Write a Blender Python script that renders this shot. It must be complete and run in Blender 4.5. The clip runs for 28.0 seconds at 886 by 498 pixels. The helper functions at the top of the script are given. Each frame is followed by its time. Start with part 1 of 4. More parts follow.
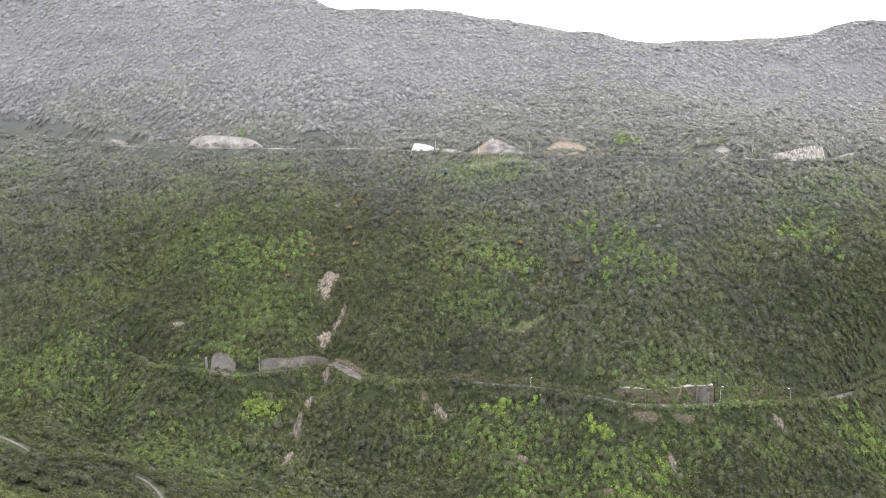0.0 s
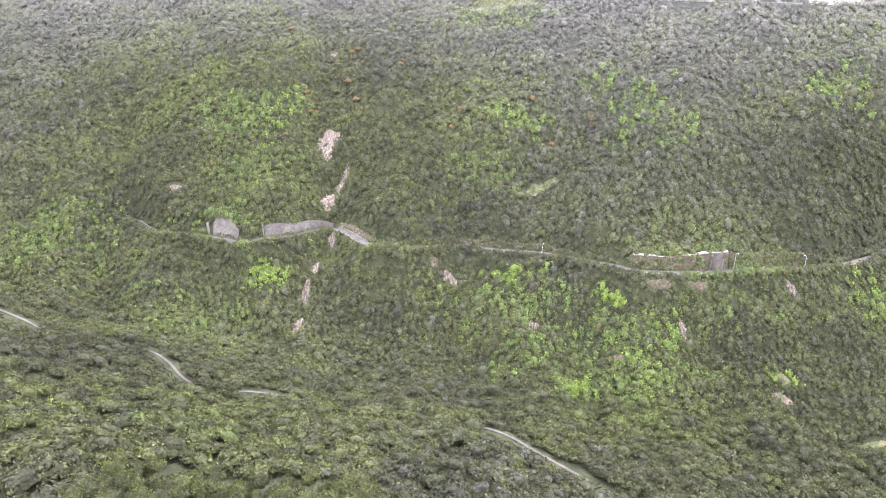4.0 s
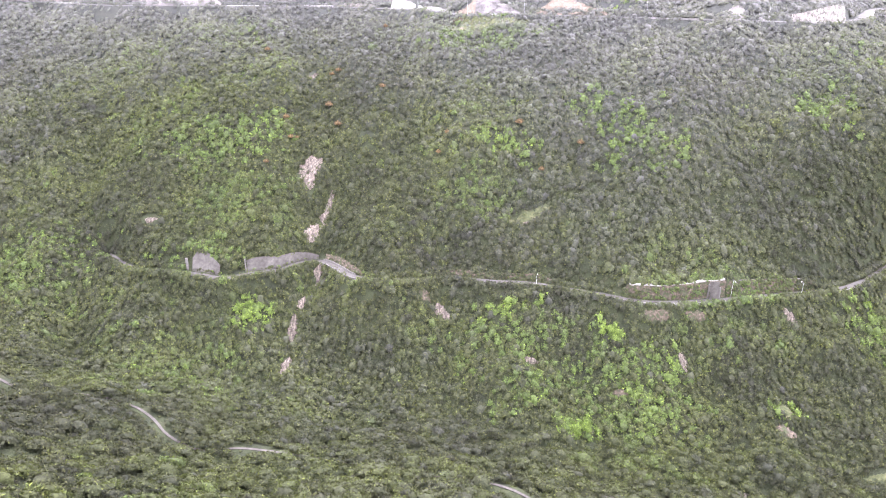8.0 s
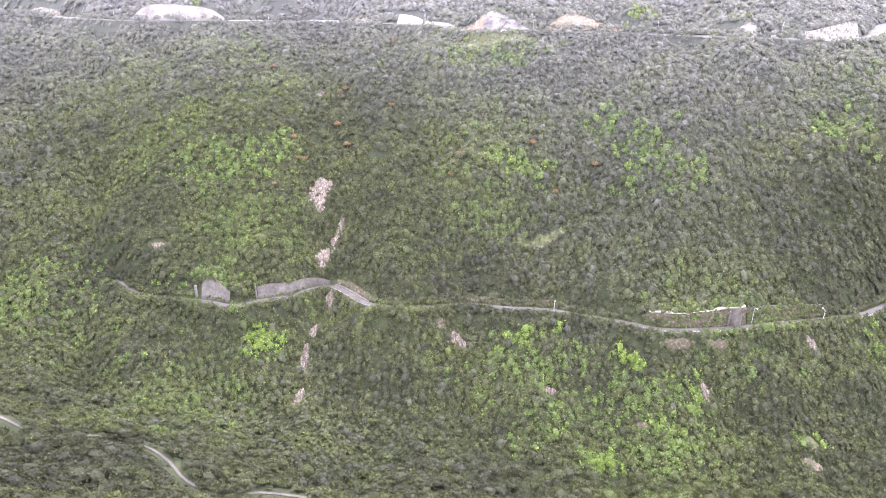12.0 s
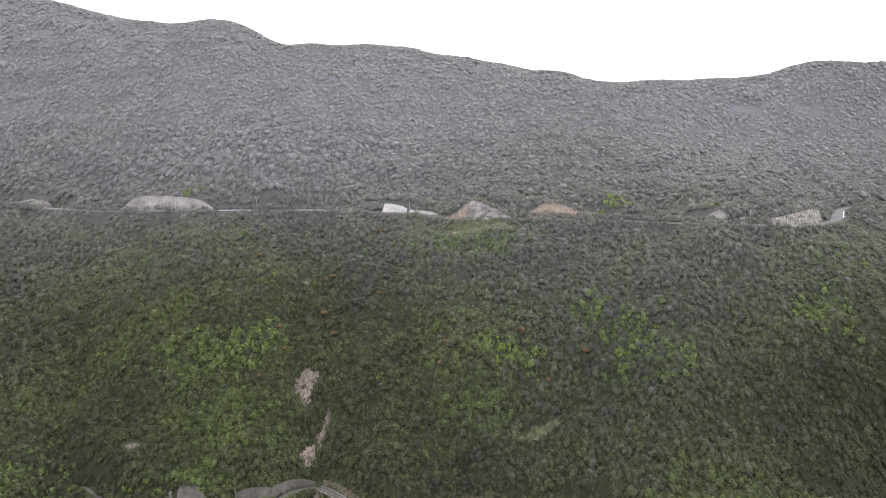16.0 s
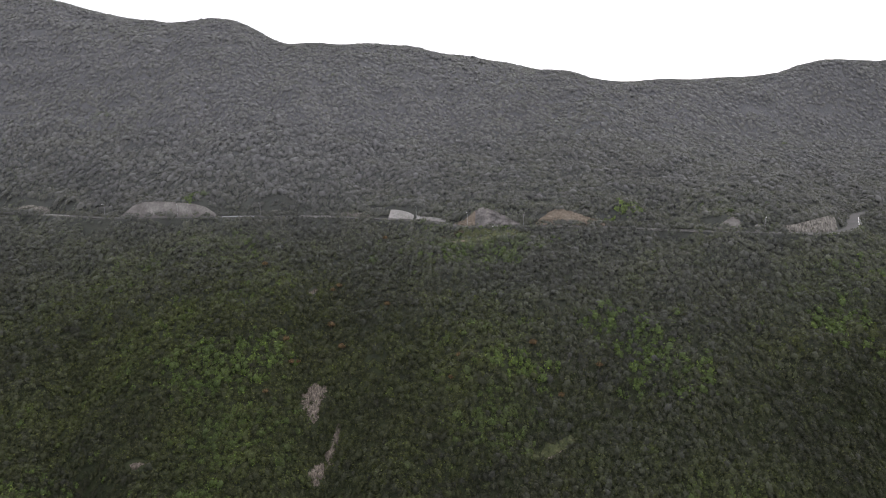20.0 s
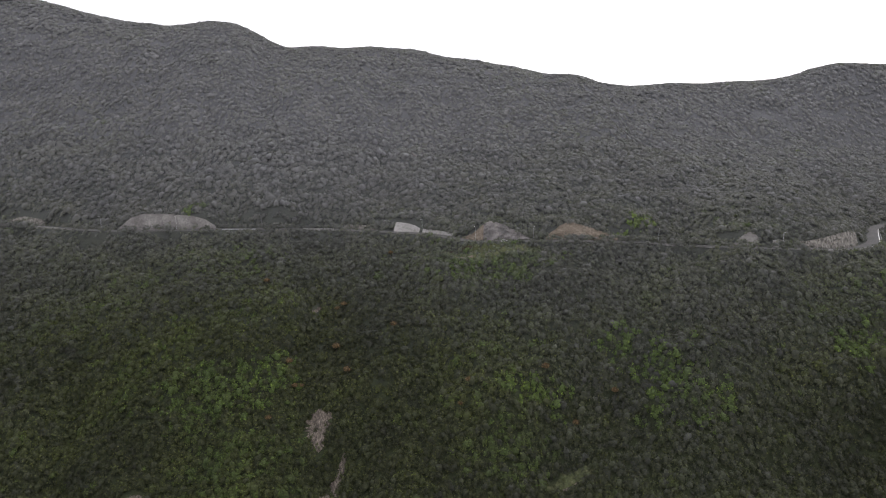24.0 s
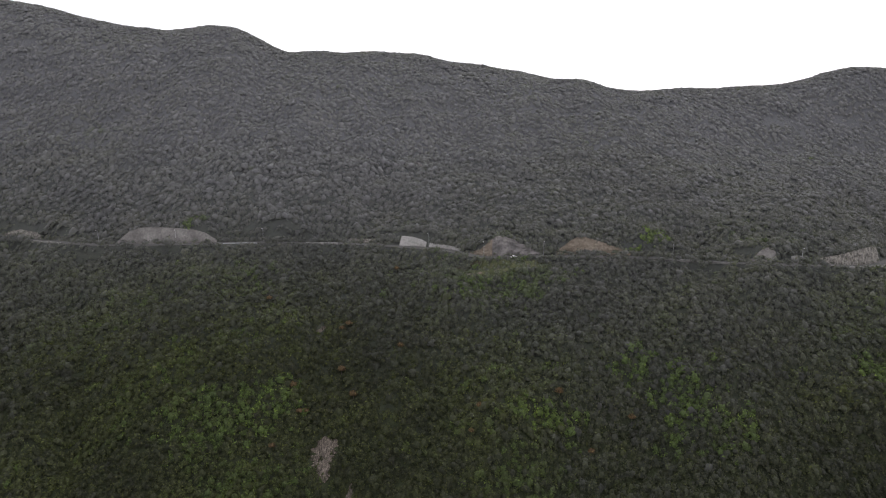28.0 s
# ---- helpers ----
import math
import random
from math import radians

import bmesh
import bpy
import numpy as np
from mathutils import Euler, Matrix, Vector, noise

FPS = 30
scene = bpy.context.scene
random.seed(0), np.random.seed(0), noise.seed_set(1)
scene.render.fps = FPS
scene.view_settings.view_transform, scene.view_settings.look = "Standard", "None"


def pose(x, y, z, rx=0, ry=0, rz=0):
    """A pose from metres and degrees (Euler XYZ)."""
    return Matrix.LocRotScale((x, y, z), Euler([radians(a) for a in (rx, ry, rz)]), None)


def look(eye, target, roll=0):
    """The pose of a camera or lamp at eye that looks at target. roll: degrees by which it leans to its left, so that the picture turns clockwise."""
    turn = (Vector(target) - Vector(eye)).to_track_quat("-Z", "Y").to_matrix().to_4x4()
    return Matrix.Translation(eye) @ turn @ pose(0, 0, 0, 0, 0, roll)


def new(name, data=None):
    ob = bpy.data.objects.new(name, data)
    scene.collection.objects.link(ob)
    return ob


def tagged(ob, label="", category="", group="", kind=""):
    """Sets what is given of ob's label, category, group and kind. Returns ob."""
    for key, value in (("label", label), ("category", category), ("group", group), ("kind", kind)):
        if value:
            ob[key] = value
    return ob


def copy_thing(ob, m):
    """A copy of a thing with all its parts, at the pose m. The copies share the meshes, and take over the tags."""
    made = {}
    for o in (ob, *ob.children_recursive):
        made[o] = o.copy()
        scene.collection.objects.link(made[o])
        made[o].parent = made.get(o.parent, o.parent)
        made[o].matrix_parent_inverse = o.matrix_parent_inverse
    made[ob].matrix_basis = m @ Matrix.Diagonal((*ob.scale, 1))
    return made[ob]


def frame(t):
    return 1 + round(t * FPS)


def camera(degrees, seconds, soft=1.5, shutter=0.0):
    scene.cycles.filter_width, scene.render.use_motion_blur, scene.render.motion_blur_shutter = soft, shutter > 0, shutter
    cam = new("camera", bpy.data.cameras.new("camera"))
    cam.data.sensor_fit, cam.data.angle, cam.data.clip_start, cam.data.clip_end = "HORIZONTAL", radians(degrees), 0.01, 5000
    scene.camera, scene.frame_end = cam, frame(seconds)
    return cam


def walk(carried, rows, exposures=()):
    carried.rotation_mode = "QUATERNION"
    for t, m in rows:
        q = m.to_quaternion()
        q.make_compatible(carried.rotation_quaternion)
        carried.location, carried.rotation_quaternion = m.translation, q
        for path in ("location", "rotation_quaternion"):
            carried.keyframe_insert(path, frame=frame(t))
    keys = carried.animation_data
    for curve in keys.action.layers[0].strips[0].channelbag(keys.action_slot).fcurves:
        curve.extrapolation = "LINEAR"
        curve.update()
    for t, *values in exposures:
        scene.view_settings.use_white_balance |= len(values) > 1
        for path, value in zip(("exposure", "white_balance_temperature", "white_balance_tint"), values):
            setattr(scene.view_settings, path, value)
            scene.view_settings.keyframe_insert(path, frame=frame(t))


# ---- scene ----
cam = camera(65.49, 28.0, soft=1.1)
PATH = [
    (0, (49.21, -62.54, 152.06), (38.30, 35.10, 133.43), 0.23),
    (0.5, (48.12, -60.41, 153.08), (37.24, 37.01, 133.31), 0.17),
    (1, (47.01, -58.25, 154.12), (36.30, 38.18, 129.90), 0.22),
    (1.5, (45.83, -56.03, 155.21), (35.34, 38.63, 124.74), 0.23),
    (2, (44.58, -53.75, 156.33), (34.37, 38.73, 119.69), 0.27),
    (2.5, (43.24, -51.42, 157.50), (33.29, 39.22, 116.46), 0.31),
    (3, (41.81, -49.14, 158.69), (31.87, 41.52, 117.69), 0.33),
    (3.5, (40.33, -46.88, 159.89), (30.39, 43.78, 118.89), 0.29),
    (5.5, (34.42, -38.01, 164.38), (29.53, 53.13, 123.53), 0.14),
    (6, (32.97, -36.02, 165.53), (28.06, 55.15, 124.73), 0.14),
    (6.5, (31.53, -34.10, 166.69), (26.59, 57.07, 125.92), 0.16),
    (7, (30.09, -32.30, 167.87), (25.12, 58.90, 127.15), 0.16),
    (7.5, (28.64, -30.61, 169.07), (23.71, 60.61, 128.39), 0.16),
    (8, (27.19, -29.03, 170.26), (22.32, 62.19, 129.57), 0.17),
    (8.5, (25.74, -27.53, 171.41), (20.96, 63.72, 130.78), 0.21),
    (9, (24.28, -26.07, 172.53), (19.58, 65.19, 131.91), 0.19),
    (9.5, (22.81, -24.67, 173.63), (18.18, 66.60, 133.02), 0.21),
    (10, (21.33, -23.32, 174.73), (16.73, 67.95, 134.12), 0.20),
    (10.5, (19.84, -22.03, 175.85), (15.31, 69.25, 135.24), 0.22),
    (11, (18.33, -20.77, 177.00), (13.81, 70.50, 136.39), 0.22),
    (11.5, (16.81, -19.54, 178.18), (12.30, 71.72, 137.54), 0.23),
    (13.5, (10.80, -15.08, 183.84), (10.95, 76.27, 143.15), -0.01),
    (14, (9.77, -14.20, 185.45), (9.91, 78.37, 147.62), -0.03),
    (14.5, (8.85, -13.36, 187.05), (8.93, 80.87, 153.58), -0.06),
    (15, (7.98, -12.58, 188.56), (7.97, 83.30, 160.17), -0.07),
    (15.5, (7.13, -11.86, 189.93), (7.05, 85.40, 166.69), -0.08),
    (16, (6.26, -11.15, 191.17), (6.11, 87.22, 173.19), -0.08),
    (16.5, (5.36, -10.47, 192.30), (5.14, 88.71, 179.55), -0.08),
    (17, (4.45, -9.73, 193.35), (4.20, 89.85, 184.17), -0.11),
    (17.5, (3.55, -8.80, 194.36), (3.32, 90.78, 185.17), -0.11),
    (18, (2.72, -7.61, 195.37), (2.54, 91.78, 184.38), -0.13),
    (18.5, (1.96, -6.14, 196.42), (1.85, 92.68, 181.06), -0.13),
    (19, (1.27, -4.35, 197.55), (1.22, 93.83, 178.54), -0.13),
    (19.5, (0.62, -2.28, 198.75), (0.63, 95.89, 179.70), -0.18),
    (20, (0.00, 0.00, 200.00), (0.01, 98.16, 180.92), -0.17),
    (20.5, (-0.60, 2.40, 201.29), (-0.56, 100.56, 182.20), -0.13),
    (21, (-1.21, 4.81, 202.60), (-1.15, 102.96, 183.43), -0.15),
    (21.5, (-1.83, 7.18, 203.93), (-1.75, 105.31, 184.68), -0.14),
    (23.5, (-4.58, 15.10, 209.46), (-4.45, 113.13, 189.73), -0.16),
    (24, (-5.26, 16.90, 210.86), (-5.15, 114.90, 190.99), -0.18),
    (24.5, (-5.92, 18.69, 212.25), (-5.84, 116.67, 192.27), -0.23),
    (25, (-6.58, 20.48, 213.59), (-6.48, 118.46, 193.56), -0.21),
    (25.5, (-7.23, 22.31, 214.90), (-7.10, 120.27, 194.80), -0.22),
    (26, (-7.86, 24.20, 216.15), (-7.77, 122.15, 196.01), -0.20),
    (26.5, (-8.48, 26.19, 217.33), (-8.37, 124.12, 197.09), -0.20),
    (27, (-9.09, 28.29, 218.45), (-8.99, 126.20, 198.10), -0.25),
    (27.5, (-9.69, 30.49, 219.55), (-9.58, 128.39, 199.18), -0.27),
    (28, (-10.30, 32.74, 220.63), (-10.16, 130.64, 200.20), -0.26),
]
EXPOSURES = [(0, 2.78, 6400, 13), (1, 2.83, 6350, 16), (2, 3.3, 6250, 19), (3, 3.6, 6200, 21), (6, 3.66, 6000, 27), (11, 3.64, 6000, 27), (14, 3.56, 6000, 26), (15, 3.24, 6150, 20), (15.5, 2.7, 6250, 17), (16, 2.1, 6250, 16), (16.5, 0.35, 6300, 13), (17, -0.5, 6400, 12), (18, -0.4, 6400, 12), (19, 0.55, 6300, 15), (20, 1.06, 6300, 14), (24, 0.92, 6300, 14), (28, 0.72, 6300, 14)]
walk(cam, [(t, look(eye, target, roll)) for t, eye, target, roll in PATH], EXPOSURES)

# ---- sky and light: a bright overcast day ----
world = bpy.data.worlds.new("overcast_sky")
scene.world = world
world.use_nodes = True
SUN_ELEVATION, SUN_ROTATION = radians(58), radians(25)


def build_sky():
    nt = world.node_tree
    nt.nodes.clear()
    n = nt.nodes.new
    out, bg, cloud = n("ShaderNodeOutputWorld"), n("ShaderNodeBackground"), n("ShaderNodeBackground")
    sky = n("ShaderNodeTexSky")
    sky.sky_type, sky.sun_disc = "NISHITA", False
    sky.sun_elevation, sky.sun_rotation = SUN_ELEVATION, SUN_ROTATION
    bg.inputs["Strength"].default_value = 0.08
    nt.links.new(sky.outputs[0], bg.inputs["Color"])
    co, mp, nz, ramp = n("ShaderNodeTexCoord"), n("ShaderNodeMapping"), n("ShaderNodeTexNoise"), n("ShaderNodeValToRGB")
    mp.inputs["Scale"].default_value = (-1.6, 1.6, 4.2)
    mp.inputs["Location"].default_value = (0.35, 0.1, 0.4)
    nz.inputs["Scale"].default_value, nz.inputs["Detail"].default_value, nz.inputs["Roughness"].default_value = 1.15, 4.0, 0.5
    nz.inputs["Distortion"].default_value = 0.15
    ramp.color_ramp.elements[0].position, ramp.color_ramp.elements[0].color = 0.3, (0.50, 0.50, 0.53, 1)
    ramp.color_ramp.elements[1].position, ramp.color_ramp.elements[1].color = 0.62, (1.0, 0.98, 0.99, 1)
    cloud.inputs["Strength"].default_value = 1.3
    nt.links.new(co.outputs["Generated"], mp.inputs["Vector"])
    nt.links.new(mp.outputs[0], nz.inputs["Vector"])
    nt.links.new(nz.outputs["Fac"], ramp.inputs["Fac"])
    nt.links.new(ramp.outputs[0], cloud.inputs["Color"])
    mix = n("ShaderNodeMixShader")
    mix.inputs[0].default_value = 0.93
    nt.links.new(bg.outputs[0], mix.inputs[1])
    nt.links.new(cloud.outputs[0], mix.inputs[2])
    nt.links.new(mix.outputs[0], out.inputs["Surface"])


build_sky()
sun_data = bpy.data.lights.new("sun", "SUN")
sun_data.energy, sun_data.angle, sun_data.color = 0.6, radians(25), (1.0, 0.97, 0.93)
sun = new("sun", sun_data)
sun.matrix_world = look((0, 0, 900), (0 - 400 * math.sin(SUN_ROTATION), -400 * math.cos(SUN_ROTATION) + 0, 900 - 400 * math.tan(SUN_ELEVATION)))


# ---- materials ----
def material(name):
    m = bpy.data.materials.new(name)
    m.use_nodes = True
    nt = m.node_tree
    return m, nt, nt.nodes["Principled BSDF"]


def add_noise(nt, scale, detail=4.0, rough=0.55, vector=None):
    n = nt.nodes.new("ShaderNodeTexNoise")
    n.inputs["Scale"].default_value, n.inputs["Detail"].default_value, n.inputs["Roughness"].default_value = scale, detail, rough
    if vector is not None:
        nt.links.new(vector, n.inputs["Vector"])
    return n.outputs["Fac"]


def add_ramp(nt, fac, stops):
    r = nt.nodes.new("ShaderNodeValToRGB")
    e = r.color_ramp.elements
    while len(e) < len(stops):
        e.new(0.5)
    for k, (at, colour) in enumerate(stops):
        e[k].position, e[k].color = at, (*colour, 1)
    nt.links.new(fac, r.inputs["Fac"])
    return r.outputs["Color"]


def add_mix(nt, mode, fac, a, b):
    m = nt.nodes.new("ShaderNodeMix")
    m.data_type, m.blend_type = "RGBA", mode
    for socket, value in ((m.inputs[0], fac), (m.inputs[6], a), (m.inputs[7], b)):
        if isinstance(value, (int, float)):
            socket.default_value = value
        elif isinstance(value, tuple):
            socket.default_value = (*value, 1)
        else:
            nt.links.new(value, socket)
    return m.outputs[2]


def world_place(nt, scale=(1, 1, 1)):
    g, mp = nt.nodes.new("ShaderNodeNewGeometry"), nt.nodes.new("ShaderNodeMapping")
    mp.inputs["Scale"].default_value = scale
    nt.links.new(g.outputs["Position"], mp.inputs["Vector"])
    return mp.outputs[0]


def add_bump(nt, bsdf, height, strength, distance):
    b = nt.nodes.new("ShaderNodeBump")
    b.inputs["Strength"].default_value, b.inputs["Distance"].default_value = strength, distance
    nt.links.new(height, b.inputs["Height"])
    nt.links.new(b.outputs[0], bsdf.inputs["Normal"])


LEAF_STOPS = [(0.0, (0.033, 0.035, 0.025)), (0.25, (0.042, 0.047, 0.027)), (0.5, (0.056, 0.065, 0.029)), (0.7, (0.067, 0.093, 0.034)),
              (0.86, (0.088, 0.124, 0.036)), (0.93, (0.108, 0.154, 0.038)), (1.0, (0.108, 0.076, 0.048))]


def leaf_material(name):
    """Leaves: colour by the tree's kind, haze painted in as grey by height (attributes), and a shift from clump to
    clump.
    """
    m, nt, bsdf = material(name)
    kind, haze = nt.nodes.new("ShaderNodeAttribute"), nt.nodes.new("ShaderNodeAttribute")
    kind.attribute_name, haze.attribute_name = "kind", "haze"
    spray = nt.nodes.new("ShaderNodeAttribute")
    spray.attribute_name = "tone"
    colour = add_ramp(nt, kind.outputs["Fac"], LEAF_STOPS)
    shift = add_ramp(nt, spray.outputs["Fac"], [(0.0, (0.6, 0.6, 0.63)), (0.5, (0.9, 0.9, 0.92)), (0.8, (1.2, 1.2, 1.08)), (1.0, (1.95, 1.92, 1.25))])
    patch = add_ramp(nt, add_noise(nt, 0.035, 3.0, 0.5, world_place(nt)), [(0.3, (0.85, 0.85, 0.88)), (0.7, (1.14, 1.12, 1.04))])
    haze_share = nt.nodes.new("ShaderNodeMapRange")
    haze_share.inputs["To Min"].default_value, haze_share.inputs["To Max"].default_value = 0.0, 0.86
    nt.links.new(haze.outputs["Fac"], haze_share.inputs["Value"])
    place = world_place(nt)
    coarse, fine = add_noise(nt, 1.1, 2.0, 0.6, place), add_noise(nt, 3.2, 3.0, 0.65, place)
    speck = add_mix(nt, "MULTIPLY", 1.0, add_ramp(nt, coarse, [(0.34, (0.68, 0.69, 0.70)), (0.5, (0.97, 0.97, 0.97)), (0.68, (1.3, 1.28, 1.22))]),
                    add_ramp(nt, fine, [(0.34, (0.72, 0.72, 0.73)), (0.5, (0.97, 0.97, 0.97)), (0.68, (1.28, 1.26, 1.22))]))
    add_bump(nt, bsdf, fine, 0.5, 0.3)
    colour = add_mix(nt, "MULTIPLY", 1.0, add_mix(nt, "MULTIPLY", 0.85, colour, shift), patch)
    colour = add_mix(nt, "MULTIPLY", 0.9, colour, speck)
    # Haze painted into the base colour: a flat grey, stronger higher up.
    colour = add_mix(nt, "MIX", haze_share.outputs[0], colour, add_mix(nt, "MULTIPLY", 0.6, (0.106, 0.106, 0.113), patch))
    nt.links.new(colour, bsdf.inputs["Base Color"])
    bsdf.inputs["Roughness"].default_value = 0.7
    # Gloss and sheen rise with height too, whitening the leaves like haze.
    gloss = nt.nodes.new("ShaderNodeMapRange")
    gloss.inputs["To Min"].default_value, gloss.inputs["To Max"].default_value = 0.08, 0.3
    nt.links.new(haze.outputs["Fac"], gloss.inputs["Value"])
    nt.links.new(gloss.outputs[0], bsdf.inputs["Specular IOR Level"])
    bsdf.inputs["Sheen Roughness"].default_value = 0.8
    r = nt.nodes.new("ShaderNodeMapRange")
    r.inputs["To Min"].default_value, r.inputs["To Max"].default_value = 0.0, 0.12
    nt.links.new(haze.outputs["Fac"], r.inputs["Value"])
    nt.links.new(r.outputs[0], bsdf.inputs["Sheen Weight"])
    thin, both = nt.nodes.new("ShaderNodeBsdfTranslucent"), nt.nodes.new("ShaderNodeMixShader")
    nt.links.new(add_mix(nt, "MULTIPLY", 1.0, colour, (1.2, 1.3, 0.7)), thin.inputs["Color"])
    both.inputs[0].default_value = 0.3
    nt.links.new(bsdf.outputs[0], both.inputs[1])
    nt.links.new(thin.outputs[0], both.inputs[2])
    nt.links.new(both.outputs[0], nt.nodes["Material Output"].inputs["Surface"])
    return m


def earth_material(name, stops, rough=0.9, grain=0.6, bump=0.5, patches=0.12):
    m, nt, bsdf = material(name)
    place = world_place(nt)
    coarse, fine = add_noise(nt, patches, 5.0, 0.6, place), add_noise(nt, grain, 6.0, 0.65, place)
    colour = add_mix(nt, "MULTIPLY", 0.7, add_ramp(nt, coarse, stops), add_ramp(nt, fine, [(0.3, (0.5, 0.5, 0.5)), (0.7, (1.3, 1.28, 1.25))]))
    nt.links.new(colour, bsdf.inputs["Base Color"])
    bsdf.inputs["Roughness"].default_value, bsdf.inputs["Specular IOR Level"].default_value = rough, 0.2
    add_bump(nt, bsdf, fine, bump, 0.6)
    return m


def rock_material(name, stops, rough, grain, bump):
    """Rock with dark cracks and streaks that run down the slope."""
    m, nt, bsdf = material(name)
    place, down = world_place(nt), world_place(nt, (1.6, 0.35, 0.35))
    colour = add_ramp(nt, add_noise(nt, 0.9, 6.0, 0.7, down), stops)
    cracks = add_ramp(nt, add_noise(nt, grain * 1.5, 5.0, 0.7, place), [(0.36, (0.3, 0.3, 0.3)), (0.48, (0.95, 0.95, 0.95)), (0.7, (1.35, 1.3, 1.25))])
    mossy = add_ramp(nt, add_noise(nt, 0.7, 4.0, 0.6, place), [(0.33, (0, 0, 0)), (0.41, (1, 1, 1))])
    nt.links.new(add_mix(nt, "MIX", mossy, (0.045, 0.046, 0.028), add_mix(nt, "MULTIPLY", 0.9, colour, cracks)), bsdf.inputs["Base Color"])
    bsdf.inputs["Roughness"].default_value, bsdf.inputs["Specular IOR Level"].default_value = rough, 0.2
    add_bump(nt, bsdf, add_noise(nt, grain, 6.0, 0.7, down), bump, 0.8)
    return m


MAT_LEAF = leaf_material("leaves")


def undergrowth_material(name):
    """Bushes and fern over soil: olive in the valley, painted haze grey higher up."""
    # Base colours are darkened to stand for shade in gaps between crowns.
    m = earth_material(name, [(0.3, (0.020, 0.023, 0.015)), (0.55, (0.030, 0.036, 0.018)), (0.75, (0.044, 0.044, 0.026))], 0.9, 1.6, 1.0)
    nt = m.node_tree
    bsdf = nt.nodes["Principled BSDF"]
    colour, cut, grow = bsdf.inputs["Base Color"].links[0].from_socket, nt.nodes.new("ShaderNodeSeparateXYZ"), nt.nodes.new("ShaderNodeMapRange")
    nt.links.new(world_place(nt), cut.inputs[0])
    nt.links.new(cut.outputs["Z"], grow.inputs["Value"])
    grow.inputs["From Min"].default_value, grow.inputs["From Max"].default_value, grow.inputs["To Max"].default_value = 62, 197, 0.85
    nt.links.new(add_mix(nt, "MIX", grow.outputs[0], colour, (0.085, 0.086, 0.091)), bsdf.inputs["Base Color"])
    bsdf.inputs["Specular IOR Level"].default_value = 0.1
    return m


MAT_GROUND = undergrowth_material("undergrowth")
MAT_ASPHALT = earth_material("asphalt", [(0.35, (0.040, 0.039, 0.037)), (0.65, (0.060, 0.058, 0.055))], 0.8, 1.5, 0.2)
MAT_LANE = earth_material("worn concrete lane", [(0.35, (0.036, 0.034, 0.030)), (0.65, (0.058, 0.055, 0.049))], 0.85, 1.2, 0.2)
MAT_STAINED = rock_material("streaked weathered concrete", [(0.36, (0.085, 0.080, 0.072)), (0.5, (0.145, 0.136, 0.120)), (0.66, (0.235, 0.225, 0.205))], 0.9, 0.5, 0.6)
MAT_TRACK = earth_material("worn concrete track", [(0.3, (0.038, 0.035, 0.030)), (0.7, (0.070, 0.066, 0.058))], 0.9, 1.2, 0.3)
MAT_CONCRETE = earth_material("weathered concrete", [(0.3, (0.080, 0.076, 0.070)), (0.7, (0.136, 0.131, 0.122))], 0.85, 0.9, 0.3)
MAT_PALE = earth_material("pale concrete", [(0.3, (0.165, 0.161, 0.150)), (0.7, (0.255, 0.251, 0.240))], 0.85, 1.0, 0.2)
MAT_ROCK = rock_material("bare weathered rock", [(0.38, (0.040, 0.033, 0.027)), (0.5, (0.088, 0.074, 0.060)), (0.66, (0.186, 0.160, 0.134))], 0.85, 1.3, 1.0)
MAT_SOIL = earth_material("red-brown soil with patchy grass", [(0.4, (0.042, 0.050, 0.024)), (0.49, (0.052, 0.046, 0.032)), (0.58, (0.076, 0.061, 0.045)), (0.72, (0.112, 0.092, 0.070))], 0.95, 1.1, 0.8, 0.55)
MAT_SHOTCRETE = earth_material("grey-brown sprayed concrete", [(0.3, (0.048, 0.045, 0.039)), (0.55, (0.074, 0.070, 0.062)), (0.75, (0.108, 0.103, 0.093))], 0.9, 0.7, 0.6)
MAT_OVAL = earth_material("light grey sprayed concrete", [(0.3, (0.10, 0.095, 0.089)), (0.55, (0.15, 0.143, 0.135)), (0.75, (0.20, 0.192, 0.182))], 0.9, 0.7, 0.6)
MAT_GREYROCK = earth_material("dark grey cut rock", [(0.3, (0.07, 0.067, 0.066)), (0.55, (0.135, 0.127, 0.122)), (0.75, (0.23, 0.215, 0.20))], 0.85, 0.9, 1.0)
MAT_TANSOIL = earth_material("tan cut soil", [(0.3, (0.10, 0.083, 0.064)), (0.6, (0.158, 0.134, 0.106)), (0.8, (0.205, 0.178, 0.146))], 0.95, 0.8, 0.8)
MAT_GRASS = earth_material("short grass", [(0.3, (0.034, 0.042, 0.020)), (0.5, (0.052, 0.060, 0.026)), (0.68, (0.086, 0.082, 0.044))], 0.95, 1.2, 0.8, 0.45)
MAT_WHITE = earth_material("white road paint", [(0.3, (0.62, 0.62, 0.60)), (0.7, (0.78, 0.78, 0.76))], 0.6, 2.0, 0.1)
MAT_STEEL = earth_material("galvanised steel", [(0.3, (0.25, 0.26, 0.26)), (0.7, (0.34, 0.35, 0.35))], 0.45, 3.0, 0.05)
MAT_BARK = earth_material("grey-brown bark", [(0.3, (0.09, 0.075, 0.06)), (0.7, (0.20, 0.18, 0.16))], 0.9, 4.0, 0.6)


